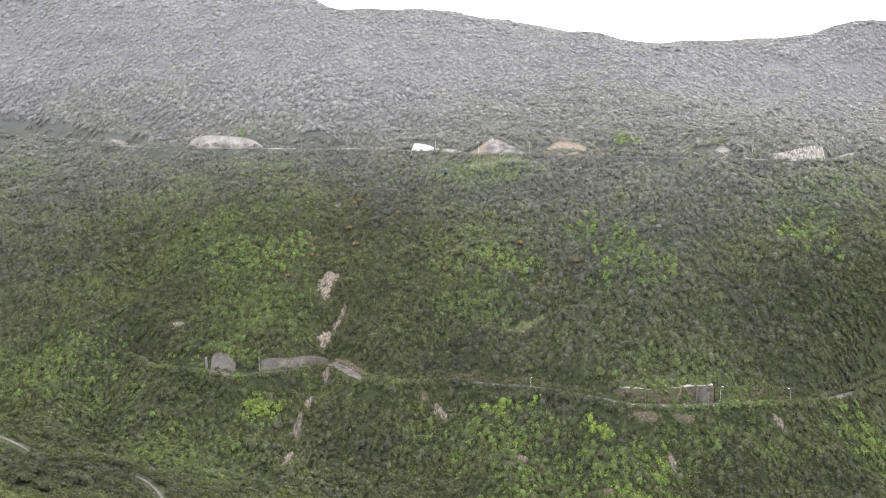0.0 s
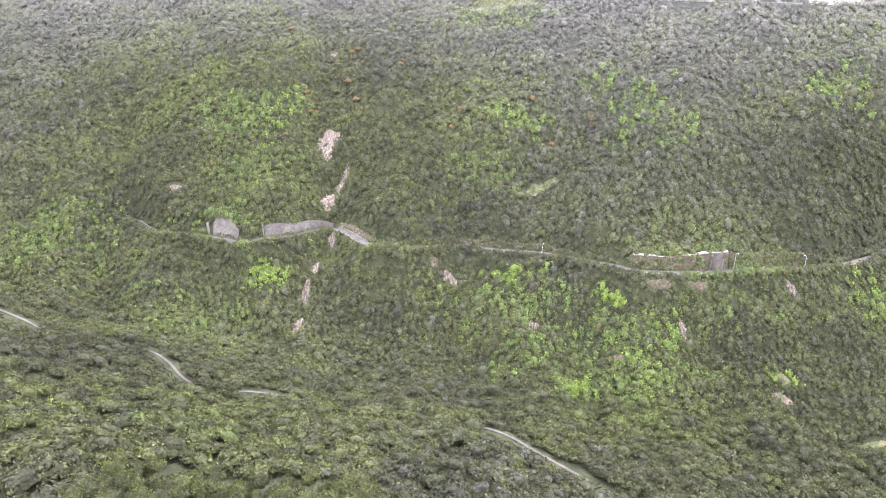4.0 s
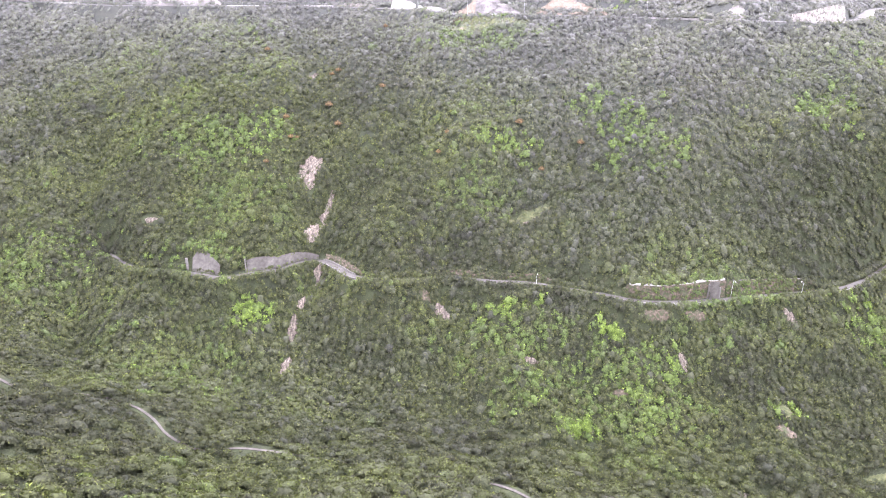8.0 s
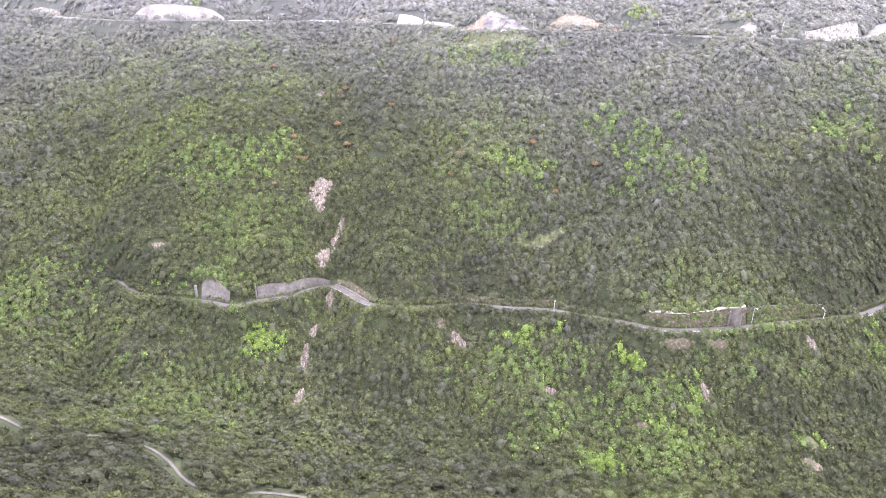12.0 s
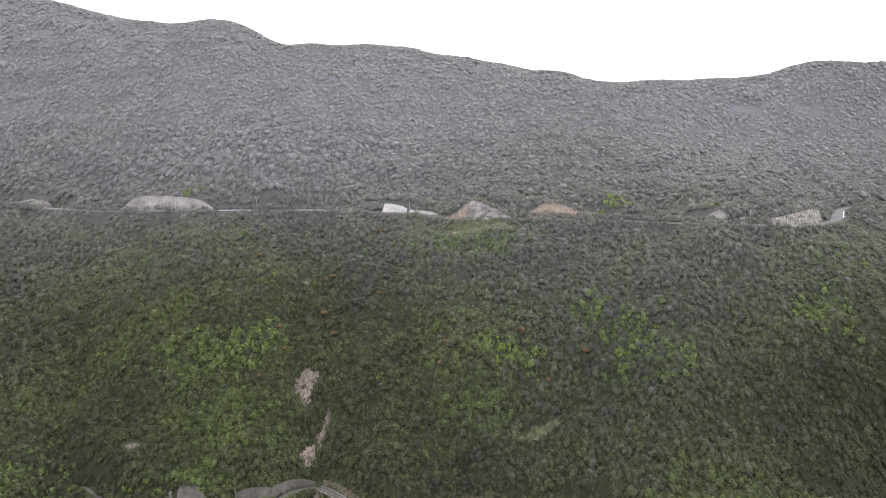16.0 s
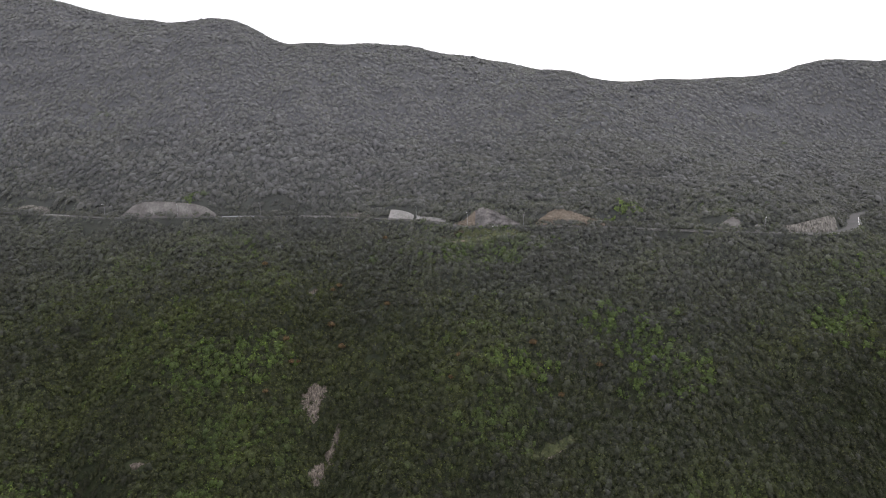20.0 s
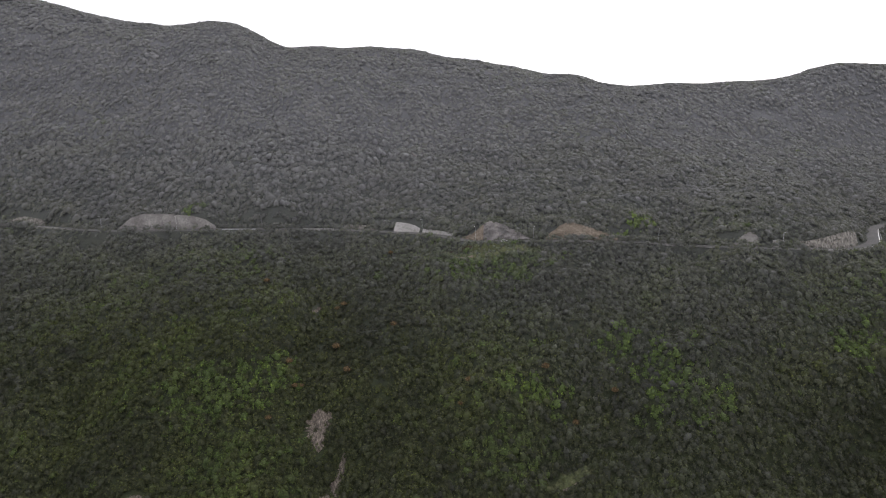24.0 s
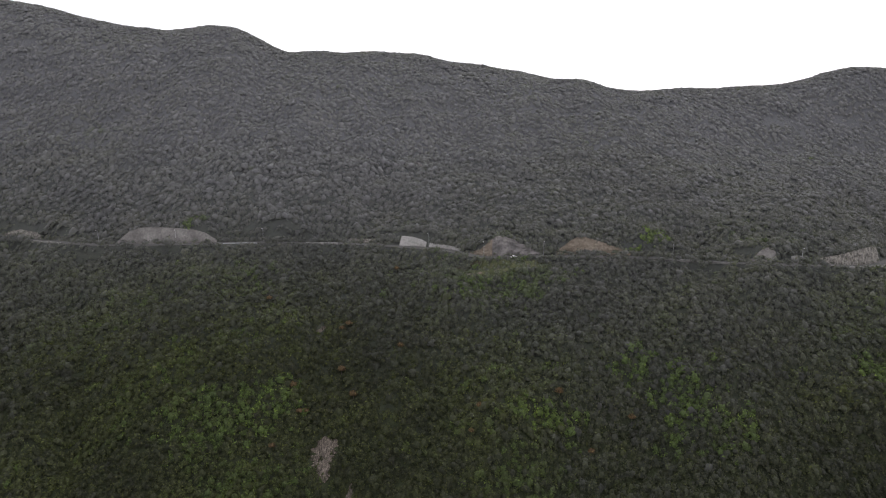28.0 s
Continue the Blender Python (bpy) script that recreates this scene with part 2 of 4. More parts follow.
# ---- the lie of the land ----
# Rows of the hillside from the spur under the viewpoint to behind the ridge: (x, y, z) along each.
LAND = [
    [(-1200, -300, 190), (0, -300, 175), (1200, -300, 150)],
    [(-400, 50, 84), (-150, 50, 74), (-23, 50, 60), (50, 50, 47), (150, 50, 22), (400, 50, 0)],
    [(-400, 196, 36), (-155, 180, 17), (-100, 179, 6), (-56, 163, 2), (30, 143, 8), (57, 134, 5), (110, 120, -2), (200, 104, -14), (400, 100, -24)],
    [(-400, 250, 20), (-185, 240, -4), (-110, 232, -14), (-30, 226, -22), (72, 203, -19), (126, 200, -24), (200, 203, -30), (400, 210, -42)],
    [(-500, 300, 14), (-160, 285, 14), (-113, 281, 14), (-90, 283, 14), (-60, 299, 14), (-35, 285, 14), (15, 284, 14), (57, 280, 14),
     (104, 266, 14), (139, 268, 14), (205, 285, 14), (260, 315, 15), (500, 345, 16)],
    [(-500, 350, 52), (-217, 350, 46), (-155, 350, 50), (-78, 352, 53), (3, 350, 58), (72, 350, 62), (133, 345, 70), (207, 345, 70), (500, 360, 62)],
    [(-500, 412, 92), (-252, 414, 77), (-148, 420, 90), (-81, 420, 90), (10, 412, 94), (52, 415, 101), (122, 390, 94), (210, 385, 97), (500, 420, 92)],
    [(-600, 545, 126), (-298, 516, 126), (-190, 506, 126), (-80, 506, 126), (-10, 482, 126), (45, 465, 126), (110, 460, 126), (212, 437, 126),
     (258, 440, 126), (300, 497, 127), (350, 520, 129), (600, 620, 130)],
    [(-600, 600, 190), (-250, 590, 185), (-132, 571, 178), (-31, 590, 176), (120, 590, 177), (293, 660, 180), (385, 660, 172), (600, 700, 190)],
    [(-900, 745, 380), (-566, 745, 347), (-454, 745, 322), (-403, 745, 313), (-340, 745, 297), (-282, 745, 291), (-253, 745, 292), (-224, 745, 295),
     (-206, 745, 290), (-158, 745, 270), (-107, 745, 270), (-55, 745, 269), (10, 745, 259), (69, 745, 250), (105, 745, 243), (129, 745, 242)],
    [(-1200, 1050, 300), (0, 1050, 190), (1200, 1050, 170)],
    [(-1200, 1600, 60), (0, 1600, 20), (1200, 1600, 20)],
]
LAND[9] += [(165, 745, 233), (194, 745, 231), (230, 745, 233), (272, 745, 234), (301, 745, 235), (348, 745, 238), (383, 745, 248), (409, 745, 252),
            (464, 745, 250), (600, 745, 262), (900, 745, 290)]
# crest raised, most towards both ends, to fit its outline in the camera's view
LAND[9] = [(x, y, z + 1.8 + 2.0 * min(1.0, max(0.0, (abs(x - 60) - 250) / 150))) for x, y, z in LAND[9]]
LOWER_ROAD = [(-175, 305, 13), (-150, 287, 13.5), (-130, 284, 14), (-115, 281.5, 14), (-101, 278, 14), (-88, 284.5, 14), (-75, 289.5, 14), (-64, 299.5, 14), (-56, 301, 14),
              (-46, 294, 14), (-37, 285, 14), (-13, 280, 14), (15, 285, 14), (35, 282.5, 14), (57, 281, 14), (71, 276.5, 14), (87, 272, 14), (107, 265, 14),
              (123, 265.5, 14), (142, 268.5, 14), (165, 274, 14), (186, 278.5, 14), (210, 285.5, 14), (226, 295.5, 14.5), (245, 312, 15), (300, 345, 16)]
UPPER_ROAD = [(-520, 560, 127), (-400, 545, 127), (-298, 519, 126.5), (-250, 506, 126), (-215, 505, 126), (-190, 507, 126), (-150, 512, 126), (-105, 509, 126), (-80, 507, 126),
              (-40, 495, 126), (-18, 488, 126), (0, 478, 125.5), (12, 467, 125), (45, 465, 125), (68, 466, 125), (110, 462, 125), (155, 449, 125), (212, 438, 125),
              (250, 436, 125), (270, 450, 125.5), (288, 478, 126.5), (300, 497, 127), (314, 509, 127.5), (334, 515, 128), (380, 530, 130), (440, 560, 132)]
FOOT_TRACK = [(-230, 196, 29), (-190, 190, 24), (-156, 181, 19.5), (-138, 176, 16), (-118, 182, 11), (-101, 180, 7.6), (-92, 174, 7.5), (-82, 165, 7.2), (-70, 161, 5), (-56, 164, 3.7), (-40, 163, 3.2),
              (-15, 158, 4), (12, 151, 6.5), (31, 147.5, 8), (37, 145.8, 8.1), (57, 133.7, 6.9), (75, 123.5, 4.5), (95, 112, 2), (125, 96, -2)]
GULLY = [(-70, 446), (-80, 420), (-84, 385), (-76, 352), (-66, 330), (-63, 317), (-60, 300), (-59, 280), (-63, 262), (-69, 243), (-70, 232)]
SIDE_GULLY = [(-215, 400), (-203, 345), (-196, 315), (-184, 285), (-176, 262), (-165, 240)]


def pchip(xs, ys, q):
    """Monotone cubic through (xs, ys) at q."""
    xs, ys, q = np.asarray(xs, float), np.asarray(ys, float), np.clip(q, xs[0], xs[-1])
    h, d = np.diff(xs), np.diff(ys) / np.diff(xs)
    m = np.r_[d[0], np.where(d[1:] * d[:-1] > 0, 2 * d[1:] * d[:-1] / (d[1:] + d[:-1] + 1e-12 * np.sign(d[1:] + d[:-1] + 1e-30)), 0.0), d[-1]]
    i = np.clip(np.searchsorted(xs, q) - 1, 0, len(xs) - 2)
    t, w = (q - xs[i]) / h[i], h[i]
    return ys[i] * (1 + 2 * t) * (1 - t) ** 2 + w * m[i] * t * (1 - t) ** 2 + ys[i + 1] * t * t * (3 - 2 * t) + w * m[i + 1] * t * t * (t - 1)


def smooth_line(points, step=2.0):
    """A curve through points, resampled every step metres."""
    p = np.asarray(points, float)
    s = np.r_[0, np.cumsum(np.hypot(*np.diff(p[:, :2], axis=0).T))]
    q = np.linspace(0, s[-1], max(2, int(s[-1] / step) + 1))
    d = np.gradient(p, s, axis=0)
    i = np.clip(np.searchsorted(s, q) - 1, 0, len(s) - 2)
    w = (s[i + 1] - s[i])[:, None]
    t = (q - s[i])[:, None] / w
    return p[i] * (1 + 2 * t) * (1 - t) ** 2 + w * d[i] * t * (1 - t) ** 2 + p[i + 1] * t * t * (3 - 2 * t) + w * d[i + 1] * t * t * (t - 1)


def nearest(x, y, line):
    """Distance from each place to a line, the line's height there and the side (positive: uphill)."""
    best, z, side = np.full(x.shape, 1e9), np.zeros(x.shape), np.zeros(x.shape)
    lo, hi = line[:, :2].min(0) - 40, line[:, :2].max(0) + 40
    near = np.nonzero((x > lo[0]) & (x < hi[0]) & (y > lo[1]) & (y < hi[1]))[0]
    px, py = x[near], y[near]
    b, zz, ss = best[near], z[near], side[near]
    for a, c in zip(line[:-1], line[1:]):
        v = c[:2] - a[:2]
        t = np.clip(((px - a[0]) * v[0] + (py - a[1]) * v[1]) / (v @ v), 0, 1)
        dx, dy = px - a[0] - t * v[0], py - a[1] - t * v[1]
        d = np.hypot(dx, dy)
        closer = d < b
        b = np.where(closer, d, b)
        ss = np.where(closer, np.sign(v[0] * dy - v[1] * dx), ss)
        if len(a) > 2:
            zz = np.where(closer, a[2] + t * (c[2] - a[2]), zz)
    best[near], z[near], side[near] = b, zz, ss
    return best, z, side


LOWER, UPPER, TRACK = smooth_line(LOWER_ROAD, 3), smooth_line(UPPER_ROAD, 4), smooth_line(FOOT_TRACK, 3)
GULLY_LINE, SIDE_LINE = smooth_line(GULLY, 5), smooth_line(SIDE_GULLY, 6)
TX, TY = np.arange(-1200, 1201, 4.0), np.arange(-300, 1601, 4.0)


def base_table():
    table = np.empty((len(TX), len(TY)))
    ys = np.array([pchip([p[0] for p in row], [p[1] for p in row], TX) for row in LAND])
    zs = np.array([pchip([p[0] for p in row], [p[2] for p in row], TX) for row in LAND])
    for i in range(len(TX)):
        table[i] = pchip(ys[:, i], zs[:, i], TY)
    k = np.array([0.25, 0.5, 0.25])
    for axis in (0, 1):
        table[1:-1, 1:-1] = np.apply_along_axis(lambda v: np.convolve(v, k, "same"), axis, table)[1:-1, 1:-1]
    return table


TABLE = base_table()
WAVES = [(9.0, 0.55), (13.0, 0.7), (19.0, 0.9), (27.0, 1.1), (38.0, 1.5), (55.0, 1.9), (80.0, 2.2), (23.0, 0.9), (33.0, 1.2), (47.0, 1.4)]
WAVE_TURNS = [(0.7 + 2.4 * k, 1.3 * k) for k in range(len(WAVES))]


def swell(x, y):
    out = np.zeros(x.shape)
    for (size, high), (turn, start) in zip(WAVES, WAVE_TURNS):
        out += high * np.sin((x * math.cos(turn) + y * math.sin(turn)) * 2 * math.pi / size + start + 1.5 * np.sin((x - y) / (size * 2.3)))
    return out


def step01(v):
    v = np.clip(v, 0, 1)
    return v * v * (3 - 2 * v)


# Cuts behind the roads: (road, first x, last x, foot behind the road's middle, heights at even steps, lean back per metre)
CUTS = {
    "lower_long": (LOWER, -90, -57, 4.0, (5.6, 6.6, 6.4, 5.8, 5.0, 3.8, 1.6), 0.25),
    "lower_left": (LOWER, -121, -105, 4.2, (6.0, 9.8, 8.8, 9.6, 7.4, 6.0, 4.6), 0.35),
    "lower_right": (LOWER, 97, 149, 3.2, (5.5, 6.5, 6.5, 7.0, 7.5, 8.0, 8.0), 0.2),
    "lower_far": (LOWER, 149, 196, 3.2, (7.5, 7.0, 6.5, 5.5, 4.0), 0.35),
    "lower_bank": (LOWER, 8, 66, 3.6, (1.2, 2.8, 2.5, 2.2, 2.8, 3.2, 1.5), 0.6),
    "bend_bank": (LOWER, -56, -32, 3.6, (2.2, 3.0, 2.8, 2.6, 2.0), 0.7),
    "upper_oval": (UPPER, -240, -170, 5.2, (1.5, 8.0, 10.5, 11.0, 10.8, 10.2, 9.6, 8.8, 6.5, 1.5), 0.45),
    "upper_slab": (UPPER, -42, -22, 5.0, (5.8, 5.8, 5.4, 4.4, 2.4), 0.9),
    "upper_band": (UPPER, -21, 0, 5.0, (2.6, 2.4, 2.2, 1.8), 0.6),
    "upper_rock": (UPPER, 5, 54, 5.2, (0.8, 3.0, 6.0, 9.0, 11.6, 12.0, 10.6, 8.4, 6.0, 3.6, 1.2), 0.55),
    "upper_soil": (UPPER, 63, 113, 5.2, (1.0, 4.5, 8.0, 10.6, 10.4, 9.2, 7.8, 6.2, 4.6, 3.0, 1.2), 0.55),
    "upper_small": (UPPER, 179, 196, 5.2, (0.8, 3.0, 5.8, 8.0, 8.6, 8.0, 2.0), 0.5),
    "upper_long": (UPPER, 218, 263, 5.0, (3.4, 4.2, 5.4, 6.8, 8.2, 9.0, 9.4, 9.6, 8.0), 0.35),
    "upper_stub": (UPPER, 203, 211, 5.0, (4.0, 4.6, 4.4, 3.6), 0.3),
    "upper_outer": (UPPER, -336, -302, 5.2, (2.0, 4.6, 5.8, 5.2, 4.6, 2.0), 0.5),
    "upper_low": (UPPER, -78, -54, 5.0, (2.2, 2.8, 2.4, 3.0, 2.6, 1.4), 0.5),
}


def stretch(line, x0, x1):
    return line[(line[:, 0] >= x0) & (line[:, 0] <= x1)]


def cut_height(cut, x):
    _, x0, x1, _, heights, _ = cut
    inside = (x > x0 - 3) & (x < x1 + 3)
    return np.where(inside, np.interp(x, np.linspace(x0, x1, len(heights)), heights), 0.0)


def land(x, y):
    """Height of the ground."""
    x, y = np.asarray(x, float).ravel(), np.asarray(y, float).ravel()
    u, v = np.clip((x - TX[0]) / 4, 0, len(TX) - 1.001), np.clip((y - TY[0]) / 4, 0, len(TY) - 1.001)
    i, j = u.astype(int), v.astype(int)
    a, b = u - i, v - j
    z = TABLE[i, j] * (1 - a) * (1 - b) + TABLE[i + 1, j] * a * (1 - b) + TABLE[i, j + 1] * (1 - a) * b + TABLE[i + 1, j + 1] * a * b
    z = z + 0.6 * swell(x, y) * (1 - 0.75 * np.exp(-((y - 745) / 40) ** 2))
    for line, deep, wide in ((GULLY_LINE, 3.5, 8.0), (SIDE_LINE, 7.0, 10.0)):
        d, _, _ = nearest(x, y, line)
        z = z - deep * np.exp(-(d / wide) ** 2)
    for line, half, out in ((LOWER, 4.0, 11.0), (UPPER, 5.2, 10.0), (TRACK, 2.0, 7.0)):
        d, road, _ = nearest(x, y, line)
        w = 1 - step01((d - half) / (out - half))
        z = z * (1 - w) + (road - 0.12) * w
    for cut in CUTS.values():
        lo, hi = stretch(cut[0], cut[1] - 6, cut[2] + 6)[:, 1].min() - 2, stretch(cut[0], cut[1] - 6, cut[2] + 6)[:, 1].max() + 34
        k = np.nonzero((x > cut[1] - 3) & (x < cut[2] + 3) & (y > lo) & (y < hi))[0]
        d, road, side = nearest(x[k], y[k], stretch(cut[0], cut[1] - 30, cut[2] + 30))
        high, back = cut_height(cut, x[k]), (d - cut[3] - 1.6) / (cut[5] + 0.12)
        raised = road - 0.15 + np.clip(back, 0, np.maximum(high - 0.5, 0))
        fade = 1 - step01((d - cut[3] - 12) / 14)
        z[k] = np.where((side > 0) & (high > 0) & (back > 0), np.maximum(z[k], z[k] * (1 - fade) + raised * fade), z[k])
        face = road - 0.5 - 1.3 * cut[5] + np.clip((d - cut[3]) / max(cut[5], 0.05), 0, np.maximum(high, 0))
        z[k] = np.where((side > 0) & (high > 0.5) & (d < cut[3] + cut[5] * high + 0.4), np.minimum(z[k], face), z[k])
    return z


# ---- ground, roads ----
def mesh_from(name, verts, faces, mat):
    me = bpy.data.meshes.new(name)
    me.from_pydata([tuple(v) for v in verts], [], faces)
    me.materials.append(mat)
    me.update()
    return me


def axis_steps(lo, hi, step, ends):
    inner = list(np.arange(lo, hi + 0.1, step))
    a, b, grow = [], [], step
    while (a[-1] if a else lo) > ends[0] or (b[-1] if b else hi) < ends[1]:
        grow *= 1.13
        a.append((a[-1] if a else lo) - grow)
        b.append((b[-1] if b else hi) + grow)
    return np.array(sorted([v for v in a if v > ends[0] - 600] + inner + [v for v in b if v < ends[1] + 600]))


def build_ground():
    gx, gy = axis_steps(-430, 430, 3.4, (-4200, 4200)), axis_steps(24, 620, 3.2, (-4200, 4200))
    x, y = np.meshgrid(gx, gy, indexing="ij")
    z = land(x, y).reshape(x.shape)
    far = step01((np.maximum(np.abs(x) - 1100, np.maximum(-250 - y, y - 1500))) / 900)
    z = z * (1 - far) - 20 * far
    n, m = x.shape
    me = bpy.data.meshes.new("ground")
    me.vertices.add(n * m)
    me.vertices.foreach_set("co", np.stack([x, y, z], -1).astype(np.float32).ravel())
    i, j = np.meshgrid(np.arange(n - 1), np.arange(m - 1), indexing="ij")
    a = (i * m + j).ravel()
    quads = np.stack([a, a + m, a + m + 1, a + 1], -1)
    me.loops.add(quads.size)
    me.polygons.add(len(quads))
    me.loops.foreach_set("vertex_index", quads.ravel().astype(np.int32))
    me.polygons.foreach_set("loop_start", np.arange(0, quads.size, 4, dtype=np.int32))
    me.polygons.foreach_set("use_smooth", np.ones(len(quads), bool))
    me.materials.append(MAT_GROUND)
    me.update(calc_edges=True)
    tagged(new("ground", me), "steep hillside ground under dense green scrub forest", "ground", kind="structure")


def across(line):
    """Unit directions square to a line in plan, to its left (uphill on the roads)."""
    d = np.gradient(line[:, :2], axis=0)
    d /= np.linalg.norm(d, axis=1)[:, None]
    return np.stack([-d[:, 1], d[:, 0]], -1)


def ribbon(name, line, left, right, up, mat, thick=0.3):
    """A slab along a line between two offsets (left is positive)."""
    n = across(line)
    ring = []
    for off, dz in ((left, 0), (right, 0), (right, -thick), (left, -thick)):
        ring.append(np.c_[line[:, :2] + n * off, line[:, 2] + up + dz])
    k = len(line)
    verts = np.concatenate(ring)
    faces = []
    for i in range(k - 1):
        for s in range(4):
            a, b = s * k, ((s + 1) % 4) * k
            faces.append((a + i, b + i, b + i + 1, a + i + 1))
    faces += [(0, 3 * k, 2 * k, k), (k - 1, 2 * k - 1, 3 * k - 1, 4 * k - 1)]
    return mesh_from(name, verts, faces, mat)


build_ground()
tagged(new("road_lower", ribbon("road_lower", LOWER, 2.0, -2.3, 0.05, MAT_LANE)), "narrow pale concrete mountain road cut across the lower slope", "road", kind="structure")
tagged(new("road_upper", ribbon("road_upper", UPPER, 3.8, -3.8, 0.05, MAT_ASPHALT)), "two-lane grey asphalt road cut across the upper slope", "road", kind="structure")
tagged(new("foot_track", ribbon("foot_track", TRACK, 0.48, -0.48, 0.08, MAT_TRACK)), "pale worn concrete access track through the scrub", "track", kind="structure")


# ---- walls, banks and bare ground ----
def part(name, mesh, parent, label=""):
    ob = new(name, mesh)
    ob.parent = parent
    if label:
        tagged(ob, label)
    return ob


def thing(name, label, category, group="", kind="", at=(0, 0, 0)):
    ob = new(name)
    ob.location = at
    return tagged(ob, label, category, group, kind)


def roughness_at(p, size, seed=0.0):
    return noise.fractal(Vector((p[0] / size + seed, p[1] / size, p[2] / size)), 1.0, 2.0, 4)


def cut_face(name, cut, mat, rough, step=1.0, x0=None, x1=None, proud=0.0):
    """The face of a cut: foot behind the road, leaning back, with a crest that runs back into the hill."""
    line, a, b, foot, heights, lean = cut
    a, b = a if x0 is None else x0, b if x1 is None else x1
    fine = smooth_line(line[(line[:, 0] > a - 14) & (line[:, 0] < b + 14)], step)
    fine = stretch(fine, a, b)
    n = across(fine)
    levels = 9
    verts, faces = [], []
    for k, (p, d) in enumerate(zip(fine, n)):
        high = float(np.interp(p[0], np.linspace(cut[1], cut[2], len(heights)), heights))
        high += 0.35 * min(1.0, rough) * roughness_at((p[0], 0, 0), 3.0, 7.0)
        for j in range(levels + 2):
            f = min(j / levels, 1.0)
            back, up = foot + lean * high * f - proud, high * f
            if j > levels:
                back, up = back + 0.5, up - 0.5
            if j == 0:
                up = -0.6
            x, y, z = p[0] + d[0] * back, p[1] + d[1] * back, p[2] + up
            push = rough * roughness_at((x, y, z), 2.5) if 0 < j <= levels else 0
            verts.append((x - d[0] * push, y - d[1] * push, z + 0.3 * push))
    m = levels + 2
    for k in range(len(fine) - 1):
        for j in range(m - 1):
            faces.append((k * m + j, k * m + m + j, k * m + m + j + 1, k * m + j + 1))
    return mesh_from(name, verts, faces, mat)


def beam_along(name, line, a, b, offset, lift, wide, high, mat, step=1.5):
    """A low wall or kerb: a box run along a road at an offset; lift may be a number or a function of x."""
    fine = smooth_line(line[(line[:, 0] > a - 14) & (line[:, 0] < b + 14)], step)
    fine = stretch(fine, a, b).copy()
    n = across(fine)
    off = np.array([offset(x) if callable(offset) else offset for x in fine[:, 0]])
    fine[:, :2] += n * off[:, None]
    fine[:, 2] += [lift(x) if callable(lift) else lift for x in fine[:, 0]]
    return ribbon(name, fine, wide / 2, -wide / 2, high, mat, thick=high + 0.3)


def bare_patch(name, spine, mat, rough, lift=0.25, step=0.7, seed=0.0):
    """Bare ground on the slope: a sheet along a spine of (x, y, half width), with a ragged edge."""
    s = smooth_line(spine, step)
    n = across(s)
    cols = max(6, int(2 * max(p[2] for p in spine) / step))
    pts = []
    for k, (p, d) in enumerate(zip(s, n)):
        end = min(1.0, 0.35 + 0.5 * min(k, len(s) - 1 - k))
        for j in range(cols + 1):
            u = 2 * j / cols - 1
            w = max(p[2], 0.4) * end * (1 + 0.55 * noise.noise(Vector((p[0] * 0.5 + seed, p[1] * 0.5, math.copysign(3.0, u)))) + 0.85 * noise.noise(Vector((p[0] * 1.3, p[1] * 1.3 + seed, math.copysign(9.0, u)))))
            pts.append((p[0] + d[0] * u * w, p[1] + d[1] * u * w, abs(u)))
    pts = np.array(pts)
    z = land(pts[:, 0], pts[:, 1])
    verts = []
    for (x, y, edge), h in zip(pts, z):
        bump = rough * (0.6 + noise.turbulence(Vector((x / 2.2 + seed, y / 4.0, h / 4.0)), 4, False)) * (1 - edge ** 3)
        verts.append((x, y, h + lift * (1 - edge ** 4) - 0.25 * edge ** 4 + bump))
    m = cols + 1
    faces = [(k * m + j, k * m + m + j, k * m + m + j + 1, k * m + j + 1) for k in range(len(s) - 1) for j in range(cols)]
    return mesh_from(name, verts, faces, mat)


